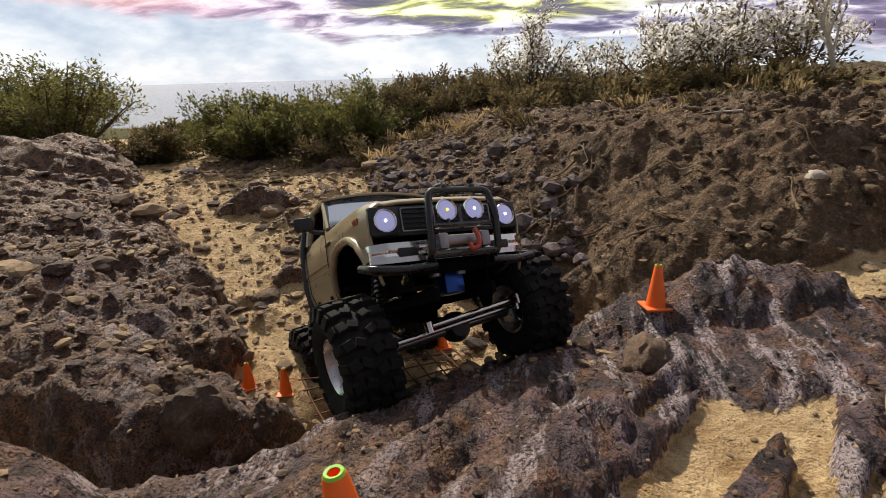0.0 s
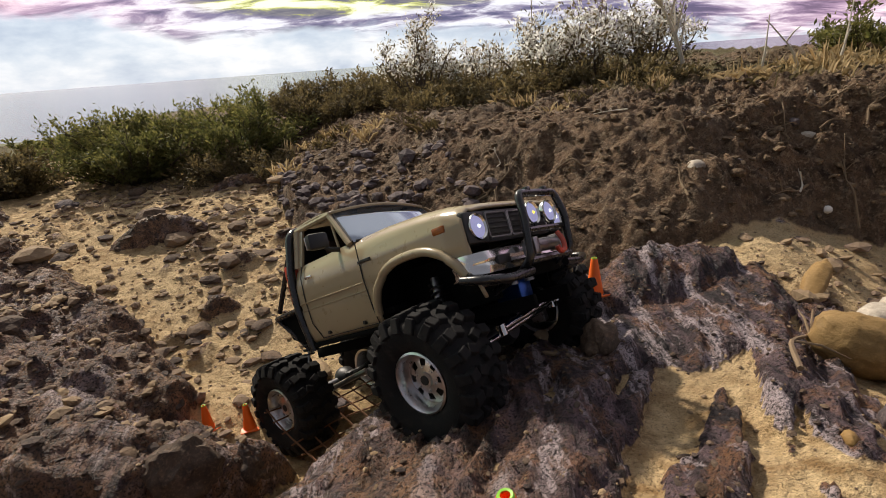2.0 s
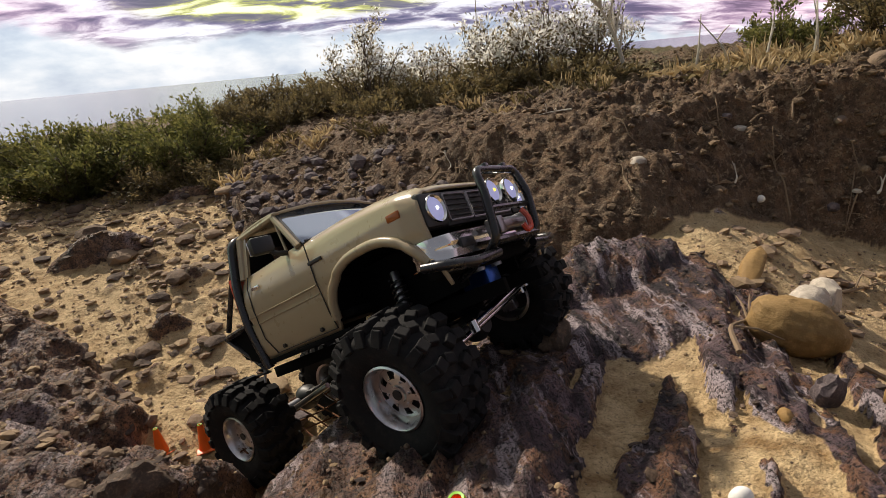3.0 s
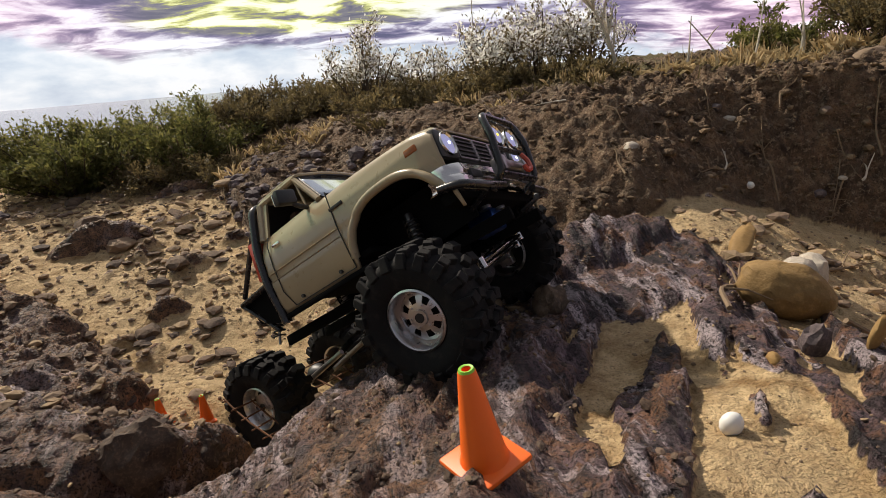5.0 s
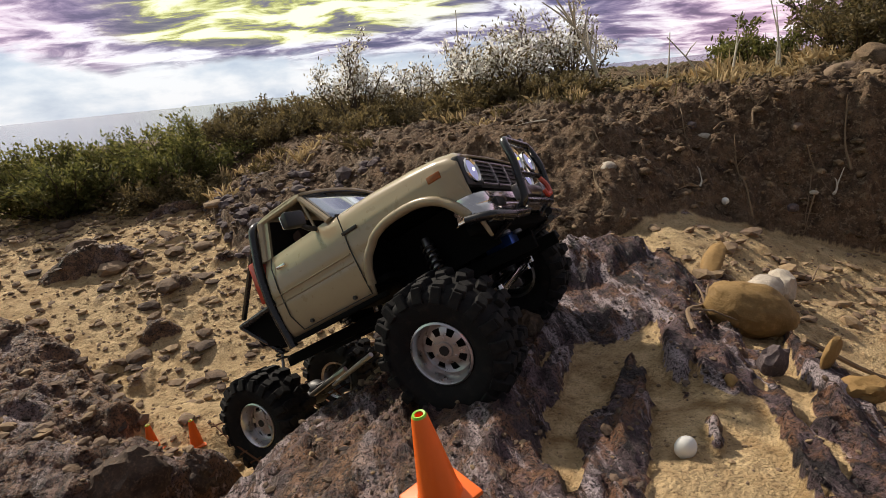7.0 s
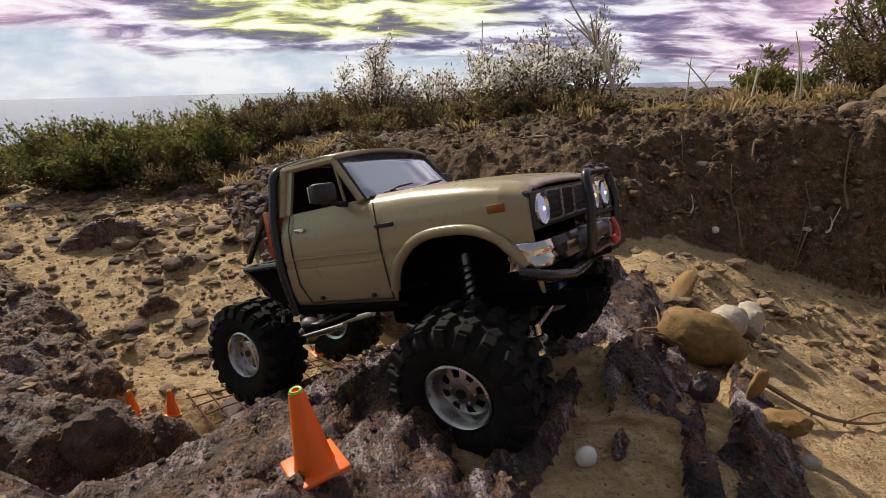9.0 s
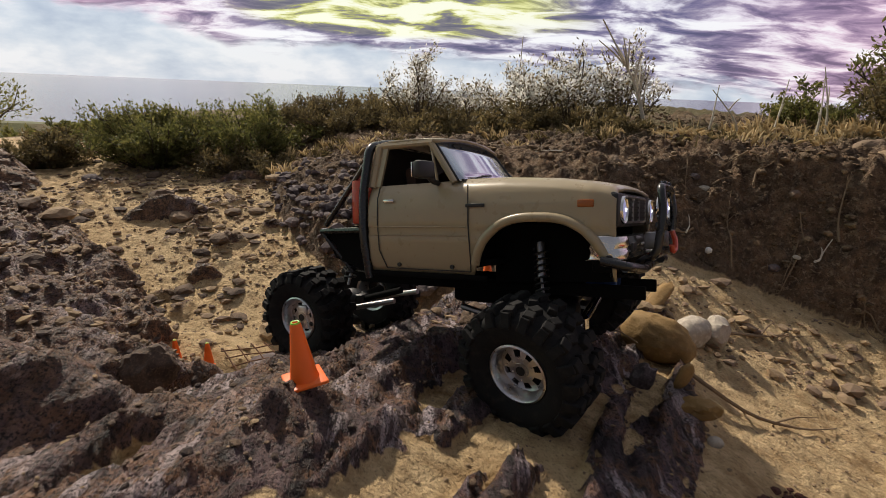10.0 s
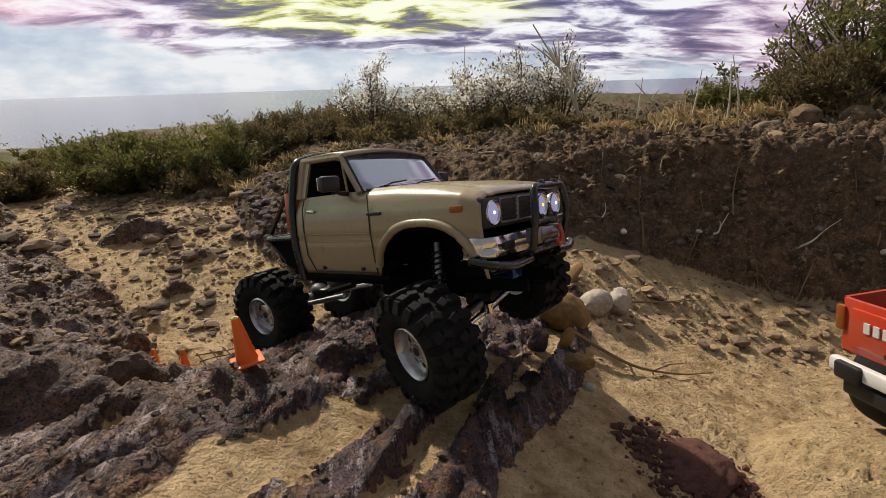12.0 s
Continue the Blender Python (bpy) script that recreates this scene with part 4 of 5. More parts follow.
front_axle, rear_axle = build_axle(truck, "front_axle", True), build_axle(truck, "rear_axle", False)
wheels = {(f, s): build_wheel(truck, s) for f in (1, 0) for s in (-1, 1)}
for damper_x in (-0.004, -0.214):
    for damper_s in (-1, 1):
        build_shock(truck, damper_x, damper_s)

# ---- stones, cones and what else lies about ----
def stone_material(name, colour, other, rough=0.85, scale=60.0):
    m = bpy.data.materials.new(name)
    m.use_nodes = True
    k, b = Nodes(m.node_tree), m.node_tree.nodes["Principled BSDF"]
    at = k.n("ShaderNodeTexCoord").outputs["Object"]
    isle = k.n("ShaderNodeNewGeometry").outputs["Random Per Island"]
    one = k.n("ShaderNodeObjectInfo").outputs["Random"]
    pick = k.math("FRACT", k.math("ADD", isle, one))
    c = k.mix(pick, colour, other)
    c = k.mix(k.ramp(k.noise(at, scale, 6, 0.65), [(0.40, 0.0), (0.68, 0.75)]), c, [v * 0.45 for v in colour])
    c = k.mix(k.ramp(k.noise(at, scale * 5, 4, 0.7), [(0.50, 0.0), (0.72, 0.5)]), c, [min(1, v * 1.6) for v in other])
    k.link(c, b.inputs["Base Color"])
    b.inputs["Roughness"].default_value, b.inputs["Specular IOR Level"].default_value = rough, 0.3
    bump = k.n("ShaderNodeBump")
    bump.inputs["Strength"].default_value, bump.inputs["Distance"].default_value = 0.7, 0.003
    k.link(k.noise(at, scale * 4, 6, 0.65), bump.inputs["Height"])
    k.link(bump.outputs[0], b.inputs["Normal"])
    return m


PEBBLE = stone_material("pebbles", (0.42, 0.30, 0.17), (0.16, 0.11, 0.085))
DARKSTONE = stone_material("dark_rubble", (0.055, 0.042, 0.040), (0.18, 0.12, 0.075))
CLOD = stone_material("earth_clods", (0.085, 0.055, 0.032), (0.27, 0.185, 0.110))
SLATE = stone_material("violet_stone", (0.085, 0.066, 0.070), (0.19, 0.15, 0.145))
OCHRE = stone_material("ochre_stone", (0.30, 0.175, 0.058), (0.26, 0.165, 0.065), 0.7, 22)
PALE = stone_material("pale_stone", (0.46, 0.40, 0.33), (0.52, 0.46, 0.38), 0.8, 30)
REDDISH = stone_material("red_stone", (0.075, 0.034, 0.028), (0.13, 0.058, 0.042), 0.95, 70)
EGG = material("white_pebble", (0.80, 0.78, 0.74), 0.5, 0, 0.0, 90, 0.04)
TWIG = material("dry_twig", (0.26, 0.18, 0.105), 0.85, 0, 0.0006, 220, 0.35, rand=0.5)
PALETWIG = material("bleached_twig", (0.62, 0.56, 0.46), 0.8, 0, 0.0004, 220, 0.2)


def stone(name, label, mat, place, size, turn=(0, 0, 0), seed=1, rough=0.22, sub=3, sink=0.3, category="stone", group="", flat=False):
    """One worn stone, partly sunk into the ground."""
    bm = bmesh.new()
    bmesh.ops.create_icosphere(bm, subdivisions=sub, radius=0.5)
    o = Vector((seed * 3.7, seed * 1.3, seed * 9.1))
    for v in bm.verts:
        p = v.co.normalized()
        n = noise.noise(p * 1.6 + o) * 1.0 + noise.noise(p * 4.1 + o) * 0.45 + noise.noise(p * 9.3 + o) * 0.2
        facet = abs(noise.noise(p * 2.3 - o)) * 0.6
        v.co = p * 0.5 * (1 + rough * (n - facet))
        v.co = Vector((v.co.x * size[0], v.co.y * size[1], v.co.z * size[2]))
    ob = part(name, bm, mat, None, "", not flat)
    x, y = place[:2]
    z = place[2] if len(place) > 2 else height(x, y) + size[2] * (0.5 - sink)
    ob.matrix_basis = pose(x, y, z, *turn)
    return tagged(ob, label, category, group)


def icosa():
    bm = bmesh.new()
    bmesh.ops.create_icosphere(bm, subdivisions=1, radius=1.0)
    co = np.array([v.co[:] for v in bm.verts])
    bmesh.ops.triangulate(bm, faces=bm.faces)
    fa = np.array([[v.index for v in f.verts] for f in bm.faces])
    bm.free()
    return co, fa


def scatter(name, label, mat, count, span, sizes, seed, keep=None, sink=0.25, flatness=0.65):
    """Many small stones on the ground as one object."""
    rng = np.random.default_rng(seed)
    x, y = rng.uniform(span[0], span[1], count), rng.uniform(span[2], span[3], count)
    z, rock, earth, green, rust = ground(x, y)
    if keep is not None:
        ok = keep(x, y, rock, earth, rng.random(count))
        x, y, z = x[ok], y[ok], z[ok]
    n = len(x)
    co, fa = icosa()
    size = sizes[0] * (sizes[1] / sizes[0]) ** (rng.random(n) ** 2.2)
    stretch = np.stack([rng.uniform(0.7, 1.3, n), rng.uniform(0.6, 1.1, n), rng.uniform(0.45, 1.0, n) * flatness], 1) * size[:, None] * 0.5
    a = rng.uniform(0, 2 * np.pi, n)
    v = co[None] * (1 + rng.uniform(-0.22, 0.22, (n, len(co), 1))) * stretch[:, None]
    tip = rng.uniform(-0.5, 0.5, n)
    v = np.stack([v[..., 0], v[..., 1] * np.cos(tip)[:, None] - v[..., 2] * np.sin(tip)[:, None], v[..., 1] * np.sin(tip)[:, None] + v[..., 2] * np.cos(tip)[:, None]], -1)
    v = np.stack([v[..., 0] * np.cos(a)[:, None] - v[..., 1] * np.sin(a)[:, None], v[..., 0] * np.sin(a)[:, None] + v[..., 1] * np.cos(a)[:, None], v[..., 2]], -1)
    v = v + np.stack([x, y, z + stretch[:, 2] * (1 - 2 * sink)], 1)[:, None]
    f = fa[None] + (np.arange(n) * len(co))[:, None, None]
    me = bpy.data.meshes.new(name)
    me.from_pydata(v.reshape(-1, 3).tolist(), [], f.reshape(-1, 3).tolist())
    me.materials.append(mat)
    return tagged(new(name, me), label, "gravel", kind="stuff")


scatter("gravel", "loose tan and grey pebbles on the sand wash", PEBBLE, 8200, (-0.75, 0.30, 0.45, 1.9), (0.004, 0.026), 3, lambda x, y, r, e, u: (e < 0.5) & (u < 0.30 + 0.7 * grains(x * 5, y * 5, 7)))
scatter("rubble", "dark flat chips of rock on the sand wash", DARKSTONE, 1700, (-0.95, 0.20, 0.60, 1.9), (0.005, 0.044), 15, lambda x, y, r, e, u: (e < 0.5) & (u < -0.75 + 2.0 * grains(x * 5 + 3, y * 8, 17)), 0.3, 0.4)
scatter("rubble", "dark crumbled rock on the broken ledge", DARKSTONE, 7500, (-1.3, -0.06, 0.12, 1.7), (0.003, 0.022), 4, lambda x, y, r, e, u: (r > 0.3) & (e < 0.4), 0.35, 0.45)
scatter("clods", "brown earth clods and small stones on the bank", CLOD, 27000, (-0.45, 1.9, 0.5, 2.0), (0.003, 0.022), 5, lambda x, y, r, e, u: (e > 0.6) & (u < 0.55 + 0.45 * grains(x * 6, y * 6, 8)), 0.35)
scatter("scree", "grey-violet stones on the slope of the bank", SLATE, 1500, (-0.35, 0.30, 0.65, 1.5), (0.014, 0.046), 6, lambda x, y, r, e, u: (e > 0.4) & (u < 1.25 - 1.2 * np.abs(y - (1.02 - 1.1 * x)) * 3), 0.25, 0.8)
scatter("gravel", "brown and tan gravel at the foot of the bank", PEBBLE, 1500, (0.55, 1.35, 0.28, 0.72), (0.004, 0.032), 8, lambda x, y, r, e, u: (e < 0.7) & (np.abs(y - (0.52 - 0.12 * (x - 0.6))) < 0.10 * u + 0.035), 0.2)
scatter("grit", "coarse grit and crumbs on rock and sand", PEBBLE, 5200, (-0.25, 0.95, -0.2, 0.62), (0.0014, 0.0060), 9, lambda x, y, r, e, u: u < 0.25 + 0.75 * grains(x * 9, y * 9, 12), 0.3)
scatter("grit", "dark crumbs on the rock ledge", DARKSTONE, 3600, (-0.25, 0.65, -0.2, 0.6), (0.0018, 0.0090), 10, lambda x, y, r, e, u: r > 0.35, 0.3)

stone("boulder", "smooth ochre boulder beside the rock ledge", OCHRE, (0.525, 0.372), (0.090, 0.058, 0.058), (0, 16, -32), 3, 0.16, 4, 0.12)
stone("stone", "pale weathered stone leaning behind the boulder", PALE, (0.608, 0.440), (0.062, 0.042, 0.045), (10, 0, 30), 5, 0.18, 3, 0.1)
stone("stone", "pale weathered stone leaning behind the boulder", PALE, (0.66, 0.47), (0.055, 0.040, 0.050), (0, 20, 60), 6, 0.2, 3, 0.1)
stone("flake", "brown slab-like stone lying across the boulder", OCHRE, (0.585, 0.500), (0.075, 0.026, 0.016), (0, -24, 40), 8, 0.2, 3, -0.5)
stone("pebble", "round white pebble on the dark rock", EGG, (0.326, 0.199), (0.0150, 0.0120, 0.0160), (0, 15, 0), 2, 0.03, 3, 0.12)
stone("pebble", "small yellow-brown pebble on the rock", OCHRE, (0.408, 0.256), (0.016, 0.010, 0.012), (0, 0, 70), 12, 0.1, 2, 0.2)
stone("stone", "upright brown flat stone in the sand", OCHRE, (0.497, 0.254), (0.020, 0.009, 0.032), (8, 14, 20), 14, 0.12, 3, 0.15)
stone("stone", "brown broken stone half sunk in sand", OCHRE, (0.502, 0.228), (0.042, 0.026, 0.020), (0, 0, -20), 15, 0.25, 3, 0.25)
stone("stone", "grey pebble in the sand", PALE, (0.508, 0.204), (0.016, 0.013, 0.012), (0, 0, 0), 16, 0.1, 2, 0.25)
stone("stone", "dark split stone at the edge of the sand", SLATE, (0.468, 0.280), (0.030, 0.018, 0.040), (10, 8, 10), 17, 0.3, 3, 0.3)
stone("rock", "rough reddish-brown rock half buried in sand", REDDISH, (0.575, 0.105), (0.105, 0.090, 0.046), (0, 0, 30), 18, 0.16, 5, 0.70)
scatter("crumbs", "reddish-brown crumbs round the half-buried rock", REDDISH, 2600, (0.50, 0.66, 0.03, 0.18), (0.002, 0.013), 14, lambda x, y, r, e, u: np.hypot((x - 0.575) / 0.072, (y - 0.105) / 0.064) < 0.55 + 0.6 * u, 0.2)
stone("stone", "small flat black stone on the sand", DARKSTONE, (1.212, 0.690), (0.040, 0.026, 0.016), (0, 0, 0), 19, 0.2, 2, 0.2)
stone("stone", "white stone on the earth bank", EGG, (0.768, 0.703), (0.014, 0.013, 0.013), (0, 0, 0), 20, 0.1, 2, 0.1)
stone("stone", "white stone at the foot of the bank", EGG, (1.50, 0.86), (0.036, 0.026, 0.026), (0, 0, 0), 21, 0.2, 2, 0.1)
stone("rock", "rough dark rock block beside the gully", DARKSTONE, (-0.098, 0.414, 0.234), (0.066, 0.052, 0.074), (0, 0, 20), 22, 0.24, 4, 0.45)
stone("rock", "black rock lump at the lip of the gully", DARKSTONE, (-0.058, 0.450, 0.198), (0.048, 0.038, 0.056), (0, 0, -10), 23, 0.28, 4, 0.4)
stone("rock", "dark lump of the ledge beside the sand", DARKSTONE, (0.315, 0.452), (0.040, 0.060, 0.045), (0, 0, -25), 24, 0.26, 4, 0.45)
for i, (bx, by, bs) in enumerate(((1.22, 0.92, 0.075), (1.36, 0.98, 0.10), (1.15, 0.80, 0.05), (1.48, 0.95, 0.085), (1.30, 0.86, 0.045))):
    stone("stone", "grey stone bedded in the earth bank", PEBBLE if i % 2 == 0 else CLOD, (bx, by), (bs, bs * 0.8, bs * 0.7), (0, 0, 40 * i), 30 + i, 0.22, 3, 0.35, group="stones in the bank")
rb = random.Random(23)
for i in range(26):
    bx = rb.uniform(0.55, 1.35)
    by = float(np.interp(bx, (0.55, 0.75, 0.85, 0.97, 1.1, 1.35), (0.600, 0.640, 0.640, 0.585, 0.52, 0.44))) + rb.uniform(0.03, 0.17)
    bs = rb.uniform(0.008, 0.026)
    stone("stone", "small pale stone bedded in the earth bank", rb.choice((PALE, PEBBLE, CLOD, SLATE)), (bx, by), (bs * 1.3, bs, bs * 0.8), (0, 0, rb.uniform(0, 180)), 130 + i, 0.22, 2, 0.35, group="stones in the bank")
rs = random.Random(11)
for i in range(34):
    sx, sy = rs.uniform(-0.55, 0.0), rs.uniform(0.6, 1.75)
    sx -= (sy - 0.6) * 0.22
    s = rs.uniform(0.022, 0.058)
    stone("stone", "angular stone lying in the sand wash", rs.choice((PEBBLE, DARKSTONE, SLATE, DARKSTONE)), (sx, sy), (s * rs.uniform(0.9, 1.6), s, s * rs.uniform(0.4, 0.7)), (0, 0, rs.uniform(0, 180)), 50 + i, 0.3, 2, 0.3, group="stones in the wash", flat=True)


def build_cone():
    """A toy traffic cone about 6 cm high."""
    bm = bmesh.new()
    lathe(bm, [(0.0130, 0.0030), (0.0118, 0.0060), (0.0046, 0.0540), (0.0036, 0.0555), (0.0024, 0.0552), (0.0022, 0.0500), (0.0005, 0.0490)], "z", 28)
    cone = part("traffic_cone", bm, ORANGE)
    bm = bmesh.new()
    box(bm, (0, 0, 0.0018), (0.0345, 0.0345, 0.0034), (0, 0, 0), 0.0014)
    part("base", bm, ORANGE, cone)
    bm = bmesh.new()
    lathe(bm, [(0.0042, 0.0548), (0.0036, 0.0560), (0.0024, 0.0557)], "z", 20)
    part("tip_ring", bm, LIME, cone, "lime green ring round the tip")
    return tagged(cone, "small orange plastic traffic cone standing on the rock", "traffic cone", "toy cones marking the course")


cone = build_cone()
cone.matrix_basis = pose(0.156, 0.137, height(0.156, 0.137) - 0.001, -3, -6, 25) @ Matrix.Scale(0.80, 4)
for cx, cy, tilt, turn, big in ((0.340, 0.534, -4, 10, 1.0), (-0.139, 0.576, 0, 40, 0.80), (-0.089, 0.574, 0, 15, 0.80), (0.094, 0.710, 0, 30, 0.85)):
    copy_thing(cone, pose(cx, cy, height(cx, cy) - 0.002, tilt, 0, turn) @ Matrix.Scale(big, 4))


def build_wire():
    """A piece of rusty square mesh in the gully."""
    thing = new("wire_mesh")
    tagged(thing, "rusty square wire mesh lying in the gully", "wire mesh")
    for i in range(9):
        bm = bmesh.new()
        w = -0.088 + 0.022 * i
        tube(bm, [(-0.115 + 0.23 * j / 8, w, 0.003 * math.sin(j * 1.3 + i)) for j in range(9)], 0.0011, 5)
        part("wire", bm, RUST, thing)
    for i in range(11):
        bm = bmesh.new()
        w = -0.11 + 0.022 * i
        tube(bm, [(w, -0.093 + 0.186 * j / 6, 0.002 + 0.003 * math.sin(j * 1.1 + i)) for j in range(7)], 0.0011, 5)
        part("wire", bm, RUST, thing)
    thing.matrix_basis = pose(0.080, 0.560, 0.166, 5, 6, 38)


build_wire()


# ---- the red truck's tail ----
def build_red_truck():
    t = new("toy_truck")
    tagged(t, "red radio-controlled pickup truck standing with its tailgate to the sand", "toy truck")
    bm = bmesh.new()
    box(bm, (0, 0, 0.030), (0.005, 0.150, 0.056), (0, 0, 0), 0.0018)
    box(bm, (-0.0035, 0, 0.030), (0.003, 0.128, 0.040), (0, 0, 0), 0.0012)
    gate = part("tailgate", bm, RED, t, "red painted tailgate")
    letters = part("lettering", bars(0.060, 0.0105, 0.0012, 6), WHITE, gate, "white lettering shown as plain bars")
    letters.matrix_basis = pose(-0.0056, 0.020, 0.034, 0, 0, -90)
    bm = bmesh.new()
    box(bm, (-0.0052, 0.010, 0.0125), (0.0015, 0.032, 0.0045), (0, 0, 0), 0.001)
    part("tailgate_latch", bm, BLACK, gate, "black latch slot")
    for s in (-1, 1):
        bm = bmesh.new()
        slab(bm, [(0.0, s * 0.077, 0.058), (0.150, s * 0.079, 0.060), (0.150, s * 0.079, 0.0), (0.098, s * 0.079, 0.004), (0.088, s * 0.079, 0.030), (0.062, s * 0.079, 0.036), (0.036, s * 0.079, 0.028), (0.026, s * 0.079, 0.004), (0.0, s * 0.077, 0.002)], (0, -s * 0.004, 0))
        part("bed_side", bm, RED, t)
        bm = bmesh.new()
        box(bm, (-0.002, s * 0.0765, 0.036), (0.006, 0.010, 0.026), (0, 0, 0), 0.0015)
        part("tail_lamp", bm, AMBER, t, "amber and red tail lamp")
        wheel = new("wheel")
        wheel.parent = t
        wheel.matrix_basis = pose(0.080, s * 0.074, -0.050)
        part("tyre", tyre_mesh(), RUBBER, wheel, "knobbly black mud tyre")
        part("rim", rim_mesh(s), ALLOY, wheel)
    bm = bmesh.new()
    box(bm, (0.075, 0, 0.010), (0.150, 0.150, 0.004))
    part("bed_floor", bm, BLACK, t)
    bm = bmesh.new()
    box(bm, (-0.012, 0.0, -0.010), (0.010, 0.150, 0.015), (0, 0, 0), 0.003)
    part("rear_bumper", bm, WHITE, t, "pale grey rear bumper")
    bm = bmesh.new()
    box(bm, (-0.016, 0.050, -0.012), (0.010, 0.030, 0.018), (0, 0, 0), 0.003)
    box(bm, (-0.008, 0.0, -0.030), (0.012, 0.120, 0.016), (0, 0, 0), 0.003)
    part("tow_bar", bm, BLACK, t)
    bm = bmesh.new()
    for y in (-0.03, 0.03):
        box(bm, (0.075, y, -0.016), (0.160, 0.006, 0.014))
    tube(bm, [(0.062, -0.085, -0.050), (0.062, 0.085, -0.050)], 0.006, 12)
    part("chassis", bm, BLACK, t)
    t.matrix_basis = pose(0.756, 0.066, 0.360, -6, -3, 2)


build_red_truck()

# ---- plants ----
def leaf_material(name, dark, light, rough=0.65, thin=0.45):
    m = bpy.data.materials.new(name)
    m.use_nodes = True
    k, b = Nodes(m.node_tree), m.node_tree.nodes["Principled BSDF"]
    isle = k.n("ShaderNodeNewGeometry").outputs["Random Per Island"]
    at = k.n("ShaderNodeTexCoord").outputs["Object"]
    c = k.mix(isle, dark, light)
    c = k.mix(k.ramp(k.noise(at, 7, 3), [(0.42, 0.0), (0.65, 0.7)]), c, dark)
    k.link(c, b.inputs["Base Color"])
    b.inputs["Roughness"].default_value = rough
    through_leaf, both = k.n("ShaderNodeBsdfTranslucent"), k.n("ShaderNodeMixShader")
    k.link(c, through_leaf.inputs[0])
    both.inputs[0].default_value = thin
    k.link(b.outputs[0], both.inputs[1])
    k.link(through_leaf.outputs[0], both.inputs[2])
    k.link(both.outputs[0], m.node_tree.nodes["Material Output"].inputs[0])
    return m


GREEN = leaf_material("green_leaves", (0.085, 0.095, 0.026), (0.30, 0.275, 0.090))
OLIVE = leaf_material("olive_leaves", (0.085, 0.068, 0.030), (0.27, 0.205, 0.095))
# silvery leaves, whitened so the halo against the sky is in their colour
SILVER_HALO = leaf_material("silvery_halo_leaves", (0.62, 0.60, 0.54), (0.93, 0.92, 0.90), 0.6, 0.68)
STRAW = leaf_material("dry_grass", (0.34, 0.25, 0.12), (0.72, 0.58, 0.36), 0.6, 0.5)
BARK = material("bark", (0.085, 0.062, 0.045), 0.9, 0, 0.001, 120, 0.3)


def leaves_mesh(tips, ways, count, spread, size, seed):
    """Small folded leaves crowded round twig tips."""
    rng = np.random.default_rng(seed)
    pick = rng.integers(0, len(tips), count)
    base = np.array(tips)[pick] + rng.normal(0, spread, (count, 3))
    way = np.array(ways)[pick] + rng.normal(0, 0.65, (count, 3))
    way /= np.linalg.norm(way, axis=1)[:, None]
    side = np.cross(way, rng.normal(0, 1, (count, 3)))
    side /= np.linalg.norm(side, axis=1)[:, None]
    up = np.cross(side, way)
    length = size * rng.uniform(0.6, 1.4, count)[:, None]
    a, c = base, base + way * length
    b, d = base + way * length * 0.45 + side * length * 0.2 + up * length * 0.06, base + way * length * 0.45 - side * length * 0.2 + up * length * 0.06
    v = np.stack([a, b, c, d], 1).reshape(-1, 3)
    i = np.arange(count) * 4
    f = np.stack([np.stack([i, i + 1, i + 2], 1), np.stack([i, i + 2, i + 3], 1)], 1).reshape(-1, 3)
    me = bpy.data.meshes.new("foliage")
    me.from_pydata(v.tolist(), [], f.tolist())
    return me


